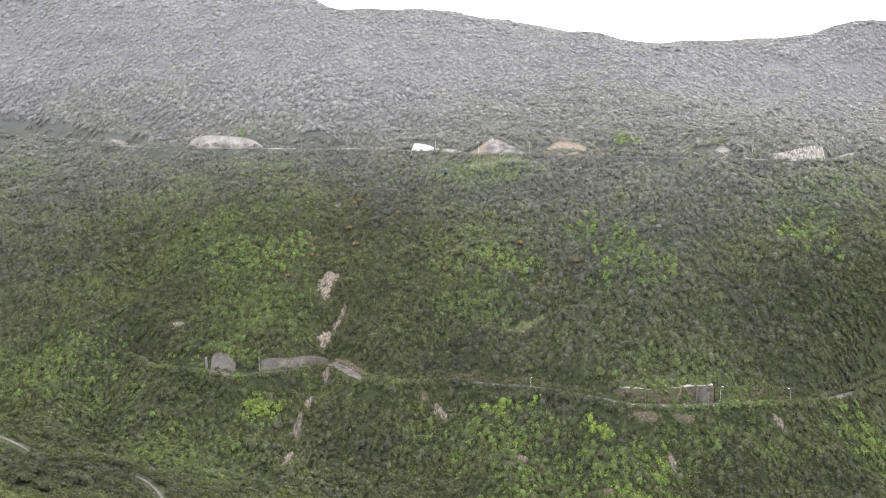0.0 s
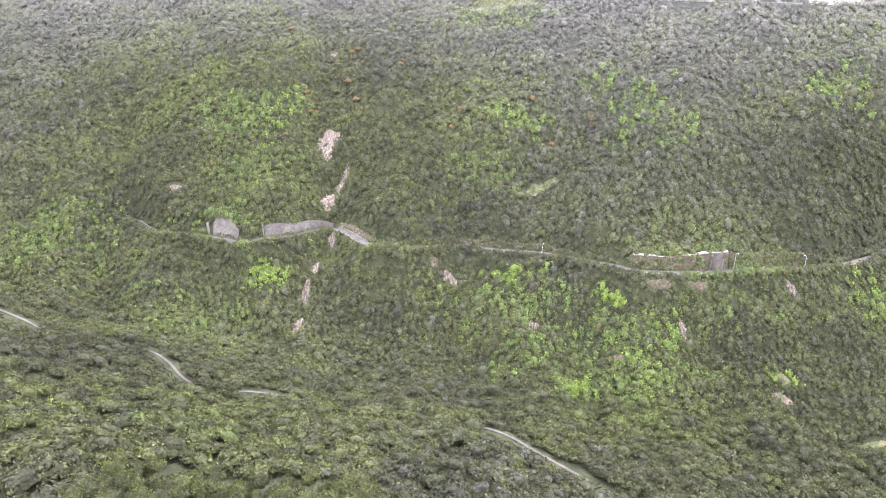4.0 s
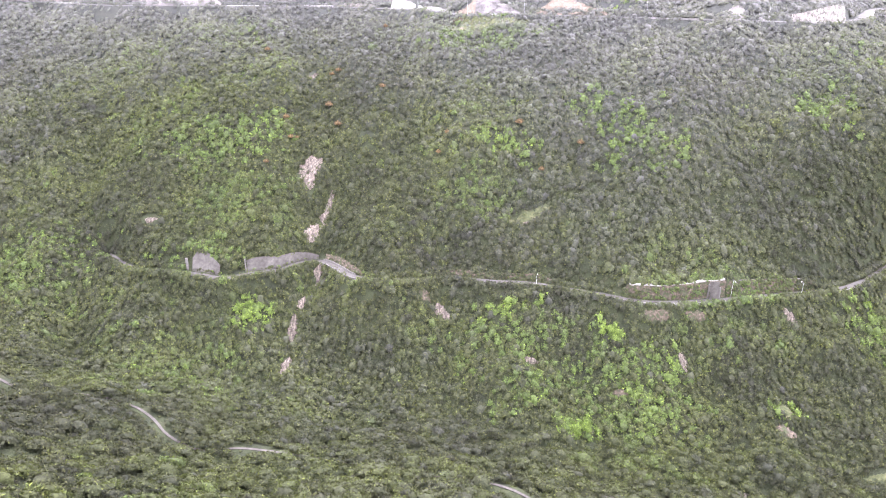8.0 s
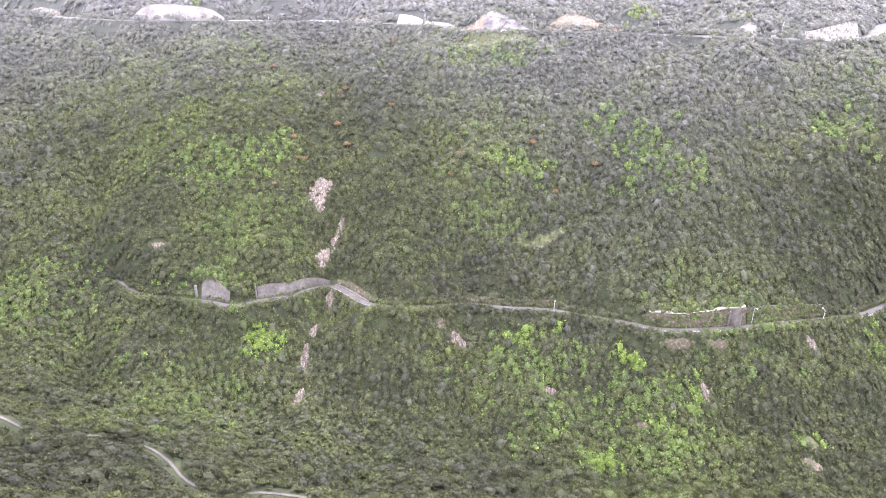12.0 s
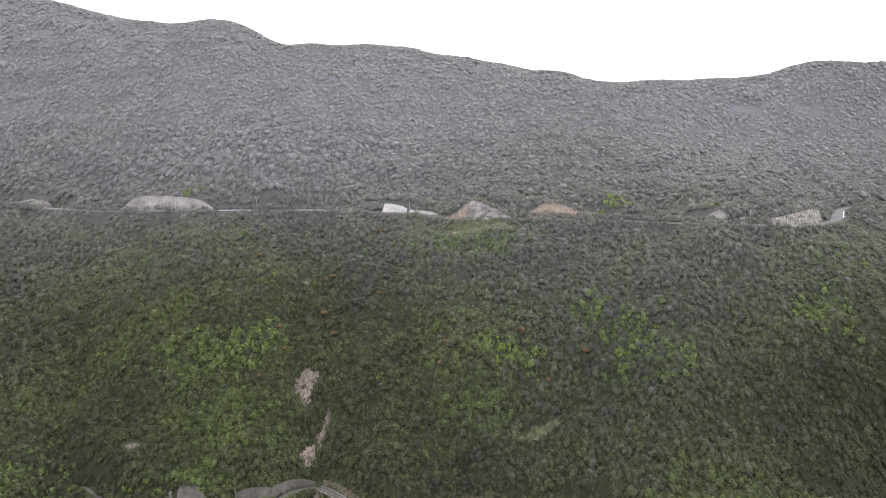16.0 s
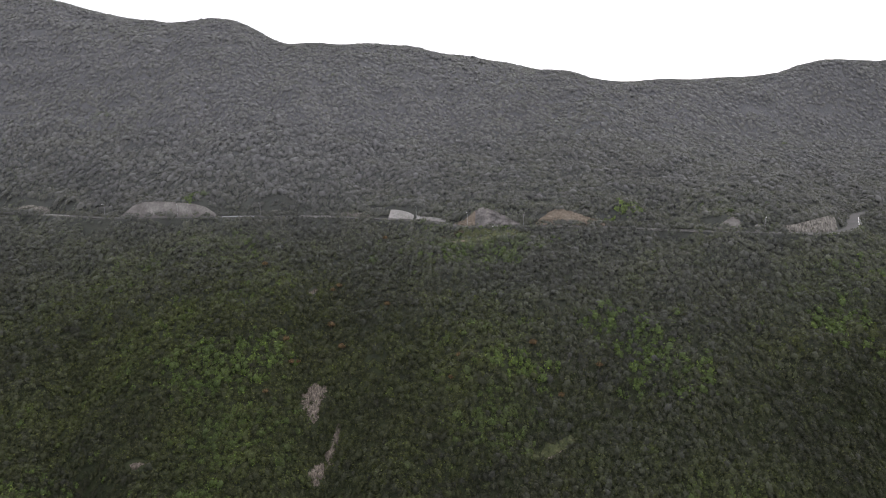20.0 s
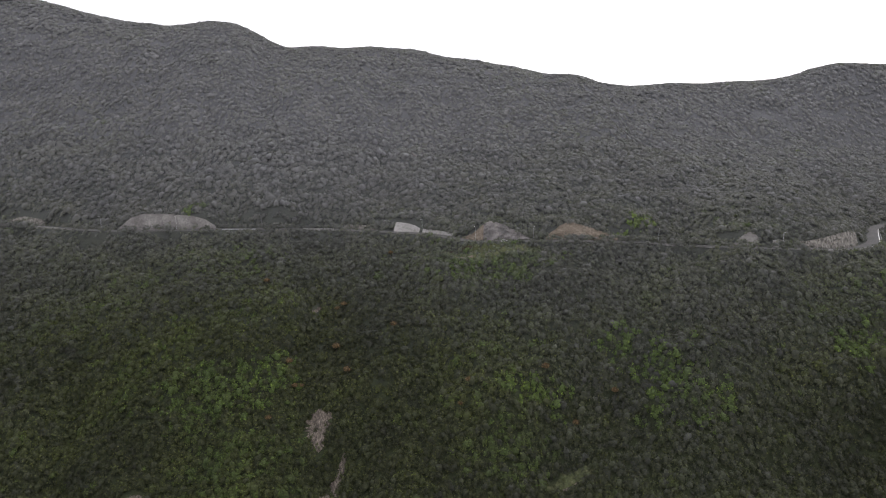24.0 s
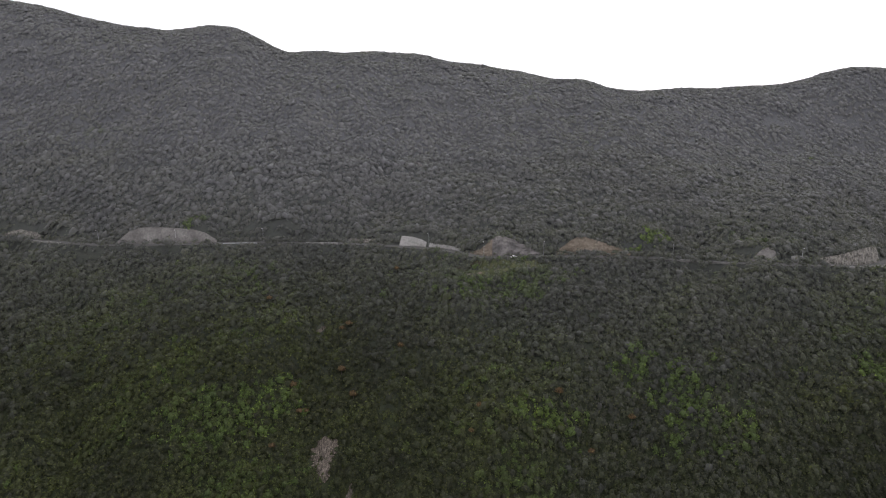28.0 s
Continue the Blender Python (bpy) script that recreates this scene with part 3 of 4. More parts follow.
def build_walls():
    specs = [
        ("lower_long", MAT_SHOTCRETE, 0.12, "long curved grey-brown sprayed concrete retaining wall"),
        ("lower_left", MAT_SHOTCRETE, 0.15, "tall pale grey concrete slope facing beside the bend"),
        ("upper_oval", MAT_OVAL, 0.15, "long oval grey sprayed concrete slope above the road"),
        ("upper_slab", MAT_PALE, 0.08, "pale concrete slope slab above the road"),
        ("upper_band", MAT_PALE, 0.1, "low pale concrete wall along the road"),
        ("upper_small", MAT_OVAL, 0.2, "small grey concrete-faced slope among trees"),
        ("upper_long", MAT_STAINED, 0.35, "tall streaked tan and grey retaining wall at the road bend"),
        ("upper_stub", MAT_PALE, 0.1, "short pale concrete wall panel among trees"),
        ("upper_outer", MAT_STAINED, 0.3, "long weathered grey-brown slope facing above the road"),
        ("upper_low", MAT_STAINED, 0.25, "low broken pale wall overgrown with grass"),
    ]
    walls = {}
    for key, mat, rough, label in specs:
        wall = thing("retaining_wall", label, "wall", "retaining walls")
        part("face", cut_face("face", CUTS[key], mat, rough, proud=1.1 if key == "upper_slab" else 0.45), wall)
        walls[key] = wall
    for key, mat, rough, name, label in (
        ("lower_right", MAT_SOIL, 0.5, "road_cut", "brown earth road cut with patchy scrub"),
        ("lower_far", MAT_SOIL, 0.5, "road_cut", "overgrown brown earth road cut"),
        ("lower_bank", MAT_SOIL, 0.5, "road_cut", "low red-brown earth bank beside the road"),
        ("bend_bank", MAT_SOIL, 0.5, "road_cut", "reddish earth bank behind the road bend"),
        ("upper_rock", MAT_GREYROCK, 0.9, "rock_cut", "dark grey jagged rock cutting above the road"),
        ("upper_soil", MAT_TANSOIL, 0.7, "road_cut", "bare tan soil cutting with a rounded crest"),
    ):
        tagged(new(name, cut_face(name, CUTS[key], mat, rough)), label, "road cut", "road cuts")
    tagged(new("earth_slope", cut_face("earth_slope", CUTS["upper_rock"], MAT_TANSOIL, 0.8, 1.0, 4, 22, 0.5)), "tan weathered earth slope beside the dark rock cutting", "slope")
    # coping, drain strips and panel
    part("drain_strip", beam_along("drain_strip", LOWER, -90.3, -89.6, 3.9, 0.0, 0.8, 6.9, MAT_CONCRETE, 0.25), walls["lower_long"], "pale concrete drain strip")
    part("stepped_channel", beam_along("stepped_channel", LOWER, -124.0, -122.8, 4.2, 0.0, 1.2, 6.4, MAT_CONCRETE, 0.3), walls["lower_left"], "pale concrete stepped channel")
    right = CUTS["lower_right"]
    top = lambda x: float(np.interp(x, np.linspace(right[1], right[2], len(right[4])), right[4]))
    coping = thing("concrete_coping", "pale concrete channel along the top of the road cut", "drain")
    part("channel", beam_along("channel", LOWER, 99, 121, lambda x: 4.4 + 0.2 * top(x), lambda x: top(x) - 0.5 - 1.2 * math.exp(-((x - 121) / 7) ** 2) + 0.25 * math.sin(x / 2.1), 1.2, 0.8, MAT_PALE), coping)
    part("channel", beam_along("channel", LOWER, 121.4, 149, lambda x: 4.4 + 0.2 * top(x), lambda x: top(x) - 0.5 - 1.2 * math.exp(-((x - 121) / 7) ** 2) + 0.25 * math.sin(x / 2.1), 1.3, 0.8, MAT_PALE), coping)
    part("channel", beam_along("channel", LOWER, 152, 190, 6.0, lambda x: 6.4 - 0.06 * (x - 152), 0.9, 0.7, MAT_CONCRETE), coping, "weathered grey far end")
    panel = thing("concrete_buttress", "grey concrete buttress panel on the road cut", "wall")
    part("panel", cut_face("panel", right, MAT_SHOTCRETE, 0.05, 0.7, 139.4, 145.2, 0.7), panel)
    part("rib", beam_along("rib", LOWER, 139.0, 139.6, 3.2, 0, 0.8, 7.4, MAT_CONCRETE, 0.25), panel)
    part("rib", beam_along("rib", LOWER, 144.9, 145.5, 3.2, 0, 0.8, 5.2, MAT_CONCRETE, 0.25), panel)
    # parapets
    for a, b, off, high, mat, label in (
        (84, 104, -2.6, 0.95, MAT_CONCRETE, "weathered concrete road parapet"), (104.5, 124, -2.6, 1.0, MAT_PALE, "pale concrete road parapet"),
        (128, 146, -2.6, 1.05, MAT_PALE, "pale concrete road parapet"), (147, 172, -2.6, 0.9, MAT_CONCRETE, "weathered concrete road parapet"),
        (175, 200, -2.6, 0.8, MAT_CONCRETE, "weathered concrete road parapet"), (202, 232, -2.6, 0.9, MAT_PALE, "pale concrete road parapet"),
        (-58, -31, -2.65, 0.9, MAT_CONCRETE, "pale concrete parapet round the bend"), (-104, -60, -2.65, 0.6, MAT_CONCRETE, "low weathered concrete road kerb"),
        (-56, -36, 2.3, 0.6, MAT_CONCRETE, "pale concrete kerb inside the bend"), (-16, -8, -2.6, 0.8, MAT_CONCRETE, "weathered concrete road parapet"),
        (30, 66, -2.6, 0.7, MAT_CONCRETE, "weathered concrete road parapet"), (67, 83, -2.6, 0.7, MAT_CONCRETE, "weathered concrete road parapet"),
    ):
        wall = thing("parapet", label, "parapet", "road parapets")
        part("wall", beam_along("wall", LOWER, a, b, off, 0, 0.3, high, mat), wall)
        part("coping", beam_along("coping", LOWER, a, b, off, high - 0.02, 0.38, 0.12, mat), wall)
    for a, b, off, high, label in ((-428, -396, 4.6, 3.2, "long pale concrete wall beside the upper road"), (-372, -360, 4.6, 3.4, "short pale concrete wall beside the upper road"), (-302, -276, -4.2, 1.0, "pale concrete upper road parapet"), (222, 262, -4.2, 1.0, "pale road parapet round the bend"), (-106, -82, -4.2, 1.3, "pale concrete upper road parapet"), (138, 148, -4.2, 1.0, "short pale concrete upper road parapet"), (155, 168, -4.2, 1.0, "short pale concrete upper road parapet")):
        wall = thing("parapet", label, "parapet", "road parapets")
        part("wall", beam_along("wall", UPPER, a, b, off, 0, 0.4, high, MAT_PALE), wall)
        part("coping", beam_along("coping", UPPER, a, b, off, high - 0.02, 0.55, 0.12, MAT_PALE), wall)
    # far walls beyond the bend
    far = thing("terraced_wall", "far two-tier grey concrete retaining wall among trees", "wall")
    for k, (x0, x1, y0, h, z0) in enumerate(((372, 410, 606, 7, 138), (384, 412, 614, 8, 146))):
        base = np.array([(x, y0 + 0.35 * (x - x0), z0) for x in np.arange(x0, x1, 3.0)])
        part("tier", ribbon("tier", base, 1.2, -1.2, h, MAT_SHOTCRETE, h + 6), far)
    for a, b in ((0, 1),):
        top_wall = thing("pale_kerb", "pale curved kerb wall above the slope slab", "wall")
        part("wall", beam_along("wall", UPPER, -46, -28, 12.5, 6.6, 0.7, 1.0, MAT_PALE), top_wall)


def boulder_mesh(seed):
    bm = bmesh.new()
    bmesh.ops.create_icosphere(bm, subdivisions=2, radius=1.0)
    for v in bm.verts:
        v.co *= 0.8 + 0.55 * noise.noise(v.co * 1.1 + Vector((seed, 0, 0))) + 0.25 * noise.noise(v.co * 2.7 + Vector((0, seed, 0)))
    me = bpy.data.meshes.new("boulder")
    bm.to_mesh(me)
    bm.free()
    me.materials.append(MAT_ROCK)
    return me


BOULDERS = [boulder_mesh(3.7 * k) for k in range(5)]


def add_boulders(parent, spine):
    """Loose and jutting rocks over a bare scar, down its length."""
    rng = random.Random(int(abs(spine[0][0] * 7 + spine[0][1])))
    line = smooth_line(spine, 1.1)
    spots = []
    for p, d in zip(line, across(line)):
        for _ in range(1 if rng.random() < 0.55 else 0):
            u = rng.uniform(-0.9, 0.9) * p[2]
            spots.append((p[0] + d[0] * u, p[1] + d[1] * u, rng.uniform(0.35, 1.0) * min(1.3, 0.5 + 0.25 * p[2])))
    heights = land([s[0] for s in spots], [s[1] for s in spots])
    for (x, y, size), z in zip(spots, heights):
        ob = part("boulder", rng.choice(BOULDERS), parent)
        ob.matrix_basis = pose(x, y, float(z) + 0.15 + 0.1 * size, rng.uniform(-30, 30), rng.uniform(-30, 30), rng.uniform(0, 360)) @ Matrix.Diagonal((size, size * rng.uniform(0.7, 1.2), size * rng.uniform(0.55, 0.9), 1))


def build_bare_ground():
    rock, soil, grass, pale = MAT_ROCK, MAT_SOIL, MAT_GRASS, MAT_CONCRETE
    for name, label, mat, rough, spine in (
        ("rock_scar", "bare pinkish rock scar of an old landslip", rock, 0.9, [(-70, 356, 7.2), (-70, 352, 7.6), (-69.6, 346.5, 6.2), (-69, 341, 4.2), (-68.5, 336, 2.2)]),
        ("rock_scar", "narrow pinkish rock gully over the bend", rock, 1.0, [(-54.5, 335, 1.1), (-56, 330, 2.1), (-58.5, 324, 2.9), (-62, 318, 3.8), (-66, 311.5, 2.4)]),
        ("rock_scar", "rocky washed-out gully under the parapet", rock, 0.9, [(-56, 297, 2.1), (-56, 293, 2.4), (-57.5, 288, 1.8), (-60, 284, 1.1)]),
        ("rock_outcrop", "pale boulders in the gully", rock, 1.0, [(-61, 282, 1.2), (-62.5, 278, 1.8), (-64, 274.5, 1.1)]),
        ("rock_outcrop", "pale split boulders in the gully", rock, 1.2, [(-64, 273, 1.5), (-65, 268, 2.4), (-64.5, 262, 1.6)]),
        ("rock_outcrop", "pale boulders at the gully's foot", rock, 1.1, [(-62, 251, 1.5), (-63, 246, 2.4), (-65, 240, 2.0)]),
        ("soil_patch", "bare red-brown soil patch", soil, 0.4, [(-1, 275, 1.2), (2, 274, 1.7), (5, 273, 1.2)]),
        ("rock_outcrop", "pale bare rock patch on the slope", rock, 0.7, [(6, 272.5, 1.4), (11, 270, 2.4), (15, 267.5, 1.3)]),
        ("rock_outcrop", "small pale bare rock", rock, 0.6, [(50.5, 245, 1.0), (54, 244.4, 1.7), (57.5, 244, 1.0)]),
        ("rock_outcrop", "pale streaked bare rock", rock, 0.6, [(122, 247.5, 1.0), (123, 243.5, 1.7), (124, 239.5, 1.3)]),
        ("soil_patch", "bare red-brown soil patch below the road", soil, 0.4, [(106, 258.6, 1.0), (113, 258, 1.6), (119, 258.4, 1.0)]),
        ("soil_patch", "bare red-brown soil patch below the road", soil, 0.4, [(125, 259, 1.0), (130, 259, 1.4), (136, 259.5, 0.9)]),
        ("rock_outcrop", "pale streak of bare ground", rock, 0.4, [(173, 268, 0.9), (177, 265, 1.4), (180, 261, 1.0)]),
        ("soil_patch", "thin brown scrape in the scrub", soil, 0.4, [(88, 228.5, 1.2), (92, 228, 1.8), (96, 227.5, 1.2)]),
        ("grass_patch", "pale dry grass ledge with bare stones", grass, 0.4, [(44, 315, 2.0), (56, 318.5, 3.4), (68, 320, 2.2)]),
        ("rock_outcrop", "pale stones on the grass ledge", rock, 0.7, [(50, 314.5, 0.6), (57, 316, 1.1), (66, 317.5, 0.6)]),
        ("rock_outcrop", "grey rounded rock face in the scrub", rock, 0.9, [(-154, 311.8, 0.8), (-151, 313, 1.5), (-148, 314, 0.9)]),
        ("grass_patch", "bright green grass patch", grass, 0.3, [(161.5, 228, 2.4), (165, 226, 3.6), (168.5, 224.5, 2.2)]),
        ("soil_patch", "bare brown soil patch near the valley", soil, 0.4, [(157, 217.5, 1.8), (163, 217, 2.6), (169, 216.5, 1.6)]),
        ("grass_patch", "bright green grass strip in the valley", grass, 0.3, [(190, 203, 1.4), (197, 202, 2.0), (205, 201, 1.5)]),
        ("rock_slab", "small smooth pale rock slab", rock, 0.3, [(-79.5, 434, 0.5), (-82, 428.5, 1.1), (-85.5, 422, 0.8)]),
        ("grass_patch", "grassy bank below the upper road", grass, 0.4, [(-4, 459, 2.4), (12, 456, 5.0), (30, 454, 5.5), (48, 454.5, 4.5), (60, 456.5, 2.0)]),
        ("soil_patch", "reddish soil scrape below the upper road", soil, 0.4, [(-3, 462, 1.4), (6, 459, 2.6), (16, 458.5, 1.6)]),
        ("soil_patch", "pale earth path below the upper road", MAT_TANSOIL, 0.2, [(-6, 457, 0.8), (10, 453, 1.0), (28, 454, 0.9), (52, 452.5, 0.8)]),
        ("rock_slab", "pale bare strip among dark trees", pale, 0.3, [(143, 431.5, 1.2), (149, 427, 1.8), (155, 422, 1.2)]),
        ("rock_outcrop", "pale rocks on the upper slope", pale, 0.8, [(-30.5, 588, 0.9), (-28, 586, 1.4), (-25, 584, 0.9)]),
    ):
        ob = new(name, bare_patch(name, spine, mat, rough, seed=spine[0][0]))
        tagged(ob, label, name.split("_")[0], "bare patches of the hillside")
        if mat is rock:
            add_boulders(ob, spine)


build_walls()
build_bare_ground()


# ---- street lamps, rails, vehicles, road paint ----
def ring_tube(points, radii, sides=8):
    """Verts and faces of a tube through points."""
    verts, faces = [], []
    pts = [Vector(p) for p in points]
    for k, p in enumerate(pts):
        d = (pts[min(k + 1, len(pts) - 1)] - pts[max(k - 1, 0)]).normalized()
        u = d.cross(Vector((0, 1, 0)) if abs(d.y) < 0.9 else Vector((1, 0, 0))).normalized()
        v = d.cross(u)
        for s in range(sides):
            a = 2 * math.pi * s / sides
            verts.append(p + (u * math.cos(a) + v * math.sin(a)) * radii[k])
    for k in range(len(pts) - 1):
        for s in range(sides):
            t = (s + 1) % sides
            faces.append((k * sides + s, k * sides + t, k * sides + sides + t, k * sides + sides + s))
    faces += [tuple(reversed(range(sides))), tuple(range((len(pts) - 1) * sides, len(pts) * sides))]
    return verts, faces


def tube(name, points, radii, mat, sides=8):
    return mesh_from(name, *ring_tube(points, radii, sides), mat)


def box_mesh(name, size, at, mat, bevel=0.0):
    bm = bmesh.new()
    bmesh.ops.create_cube(bm, size=1.0)
    for v in bm.verts:
        v.co = Vector((v.co.x * size[0] + at[0], v.co.y * size[1] + at[1], v.co.z * size[2] + at[2]))
    if bevel:
        bmesh.ops.bevel(bm, geom=bm.edges[:], offset=bevel, segments=2, affect="EDGES")
    me = bpy.data.meshes.new(name)
    bm.to_mesh(me)
    bm.free()
    me.materials.append(mat)
    return me


def street_lamp(high=9.5, reach=1.8):
    lamp = thing("street_lamp", "grey steel street lamp with a curved arm beside the road", "street lamp", "street lamps")
    part("pole", tube("pole", [(0, 0, -0.3), (0, 0, high * 0.5), (0, 0, high - 0.6)], [0.11, 0.09, 0.06], MAT_STEEL), lamp)
    part("arm", tube("arm", [(0, 0, high - 0.7), (-0.25, 0, high - 0.15), (-reach * 0.55, 0, high + 0.1), (-reach, 0, high + 0.12)], [0.055, 0.05, 0.045, 0.04], MAT_STEEL), lamp)
    part("lamp_head", box_mesh("lamp_head", (0.8, 0.32, 0.16), (-reach - 0.3, 0, high + 0.12), MAT_WHITE, 0.05), lamp, "pale lamp head")
    part("base_plate", box_mesh("base_plate", (0.5, 0.5, 0.12), (0, 0, 0.02), MAT_CONCRETE, 0.02), lamp)
    return lamp


def on_road(line, x, offset):
    k = int(np.argmin(np.abs(line[:, 0] - x)))
    n = across(line)[k]
    p = line[k]
    return p[0] + n[0] * offset, p[1] + n[1] * offset, p[2], math.degrees(math.atan2(n[1], n[0])) - 90


def build_lamps():
    first = street_lamp()
    spots = [(UPPER, -252, 4.6), (UPPER, -196, 4.6), (UPPER, -138, 4.6), (UPPER, -22, 4.6), (UPPER, 14, 4.4), (UPPER, 54, 4.4), (UPPER, 134, 4.4), (UPPER, 207, 4.4)]
    for k, (line, x, off) in enumerate(spots):
        px, py, pz, turn = on_road(line, x, off)
        m = pose(px, py, pz, 0, 0, turn + (90 if off > 0 else -90))
        if k == 0:
            first.matrix_basis = m
        else:
            copy_thing(first, m)
    for x, off, high in ((152, 3.0, 8.6), (58.5, -2.9, 6.0), (184, -2.9, 7.2)):
        px, py, pz, turn = on_road(LOWER, x, off)
        lamp = street_lamp(high, 1.4)
        lamp.matrix_basis = pose(px, py, pz, 0, 0, turn + (90 if off > 0 else -90))
        tagged(lamp, "pale steel street lamp beside the lower road")


def build_guard_rail(a, b, off):
    rail = thing("guard_rail", "grey steel guard rail on short posts along the road", "guard rail", "guard rails")
    part("rail", beam_along("rail", UPPER, a, b, off, 0.45, 0.10, 0.40, MAT_STEEL), rail)
    line = stretch(smooth_line(UPPER, 2.0), a, b)
    n = across(line)
    for p, d in zip(line, n):
        x, y = p[0] + d[0] * (off - 0.12), p[1] + d[1] * (off - 0.12)
        part("post", box_mesh("post", (0.14, 0.14, 1.1), (x, y, p[2] + 0.35), MAT_STEEL), rail)


MAT_CARPAINT = earth_material("white car paint", [(0.3, (0.72, 0.72, 0.72)), (0.7, (0.8, 0.8, 0.8))], 0.25, 0.3, 0.0)
MAT_GLASS = earth_material("dark car glass", [(0.3, (0.015, 0.017, 0.02)), (0.7, (0.025, 0.027, 0.03))], 0.08, 0.3, 0.0)
MAT_RUBBER = earth_material("black rubber", [(0.3, (0.015, 0.015, 0.015)), (0.7, (0.03, 0.03, 0.03))], 0.8, 3.0, 0.0)


def loft(name, outline, half, mat):
    """A body from a side outline (x, z, inset): two sides joined."""
    k = len(outline)
    verts = [(x, -half + inset, z) for x, z, inset in outline] + [(x, half - inset, z) for x, z, inset in outline]
    faces = [tuple(range(k)), tuple(reversed(range(k, 2 * k)))] + [(i, i + k, (i + 1) % k + k, (i + 1) % k) for i in range(k)]
    return mesh_from(name, verts, faces, mat)


def build_car(line, x, off):
    px, py, pz, turn = on_road(line, x, off)
    car = thing("car", "small white hatchback car on the upper road", "car")
    part("body", loft("body", [(-2.05, 0.35, 0.05), (2.05, 0.35, 0.05), (2.1, 0.7, 0.05), (1.9, 0.9, 0.05), (0.95, 1.0, 0.06), (-1.9, 1.05, 0.06), (-2.1, 0.75, 0.05)], 0.87, MAT_CARPAINT), car)
    part("cabin", loft("cabin", [(0.95, 0.98, 0.08), (0.3, 1.42, 0.2), (-1.5, 1.46, 0.2), (-1.95, 1.03, 0.1)], 0.86, MAT_GLASS), car, "dark glass cabin")
    part("roof", loft("roof", [(0.28, 1.42, 0.2), (0.1, 1.5, 0.24), (-1.35, 1.52, 0.24), (-1.5, 1.45, 0.2)], 0.86, MAT_CARPAINT), car)
    for wx in (-1.3, 1.3):
        for wy in (-0.8, 0.8):
            wheel = part("wheel", tube("wheel", [(wx, wy - 0.1, 0.32), (wx, wy + 0.1, 0.32)], [0.32, 0.32], MAT_RUBBER, 14), car)
            part("rim", tube("rim", [(wx, wy - 0.115, 0.32), (wx, wy + 0.115, 0.32)], [0.2, 0.2], MAT_STEEL, 10), wheel)
    for sx in (2.06, -2.07):
        for sy in (-0.6, 0.6):
            part("light", box_mesh("light", (0.08, 0.34, 0.14), (sx, sy, 0.72), MAT_WHITE if sx > 0 else MAT_SOIL, 0.02), car)
    car.matrix_basis = pose(px, py, pz + 0.06, 0, 0, turn)


def build_paint():
    for a, b, off in ((258, 322, -3.3),):
        tagged(new("road_edge_line", beam_along("road_edge_line", UPPER, a, b, off, 0.054, 0.3, 0.012, MAT_WHITE)), "white painted edge line on the road", "road marking", kind="structure")


build_lamps()
for first_x, last_x in ((-165, -139), (262, 300)):
    build_guard_rail(first_x, last_x, -4.3)
build_car(UPPER, 37, -1.7)
build_paint()


# ---- woods: crowns of many leaf clumps ----
# Stands of one kind: (x, y, radius along x, along y, kind from dark 0 to yellow-green 0.93, strength)
STANDS = [
    (-84, 267, 10, 7, 0.9, 0.95), (90, 253, 7, 6, 0.91, 0.9), (73, 210, 9, 6, 0.92, 0.9), (38, 266, 9, 6, 0.87, 0.8), (56, 268, 6, 3, 0.9, 0.7), (117, 242, 8, 8, 0.84, 0.7),
    (45, 252, 34, 12, 0.7, 0.5), (100, 236, 24, 16, 0.74, 0.55), (98, 216, 26, 10, 0.7, 0.5), (58, 228, 24, 12, 0.7, 0.5), (-207, 288, 34, 26, 0.66, 0.5),
    (219, 273, 14, 10, 0.76, 0.7), (150, 240, 16, 12, 0.1, 0.7), (-28, 256, 18, 14, 0.2, 0.7), (-135, 257, 22, 10, 0.2, 0.6), (165, 226, 9, 5, 0.8, 0.7), (-120, 292, 20, 10, 0.7, 0.6),
    (28, 328, 22, 16, 0.62, 0.6), (-108, 331, 28, 16, 0.62, 0.6), (-108, 376, 22, 16, 0.72, 0.6), (-134, 364, 30, 16, 0.68, 0.6), (36, 358, 10, 9, 0.78, 0.7), (50, 355, 10, 9, 0.76, 0.6),
    (96, 380, 18, 10, 0.74, 0.6), (114, 364, 18, 12, 0.72, 0.6), (123, 342, 16, 12, 0.72, 0.6), (221, 367, 16, 14, 0.72, 0.6), (101, 338, 9, 7, 0.78, 0.7),
    (127, 472, 10, 6, 0.84, 0.8), (112, 469, 5, 4, 0.84, 0.8), (-149, 465, 30, 20, 0.55, 0.5), (-13, 464, 12, 12, 0.6, 0.5), (-186, 521, 10, 5, 0.72, 0.6), (152, 387, 30, 26, 0.08, 0.7),
    (76, 420, 26, 18, 0.06, 0.8), (30, 446, 36, 11, 0.7, 0.55), (18, 434, 26, 10, 0.64, 0.45), (43, 442, 16, 14, 0.62, 0.6), (-10, 128, 60, 40, 0.42, 0.5), (-60, 95, 60, 30, 0.5, 0.4), (-45, 440, 28, 24, 0.12, 0.6), (185, 330, 30, 20, 0.12, 0.6),
    (-170, 440, 26, 20, 0.2, 0.5), (-10, 310, 26, 14, 0.42, 0.6), (-50, 235, 40, 12, 0.45, 0.5),
]
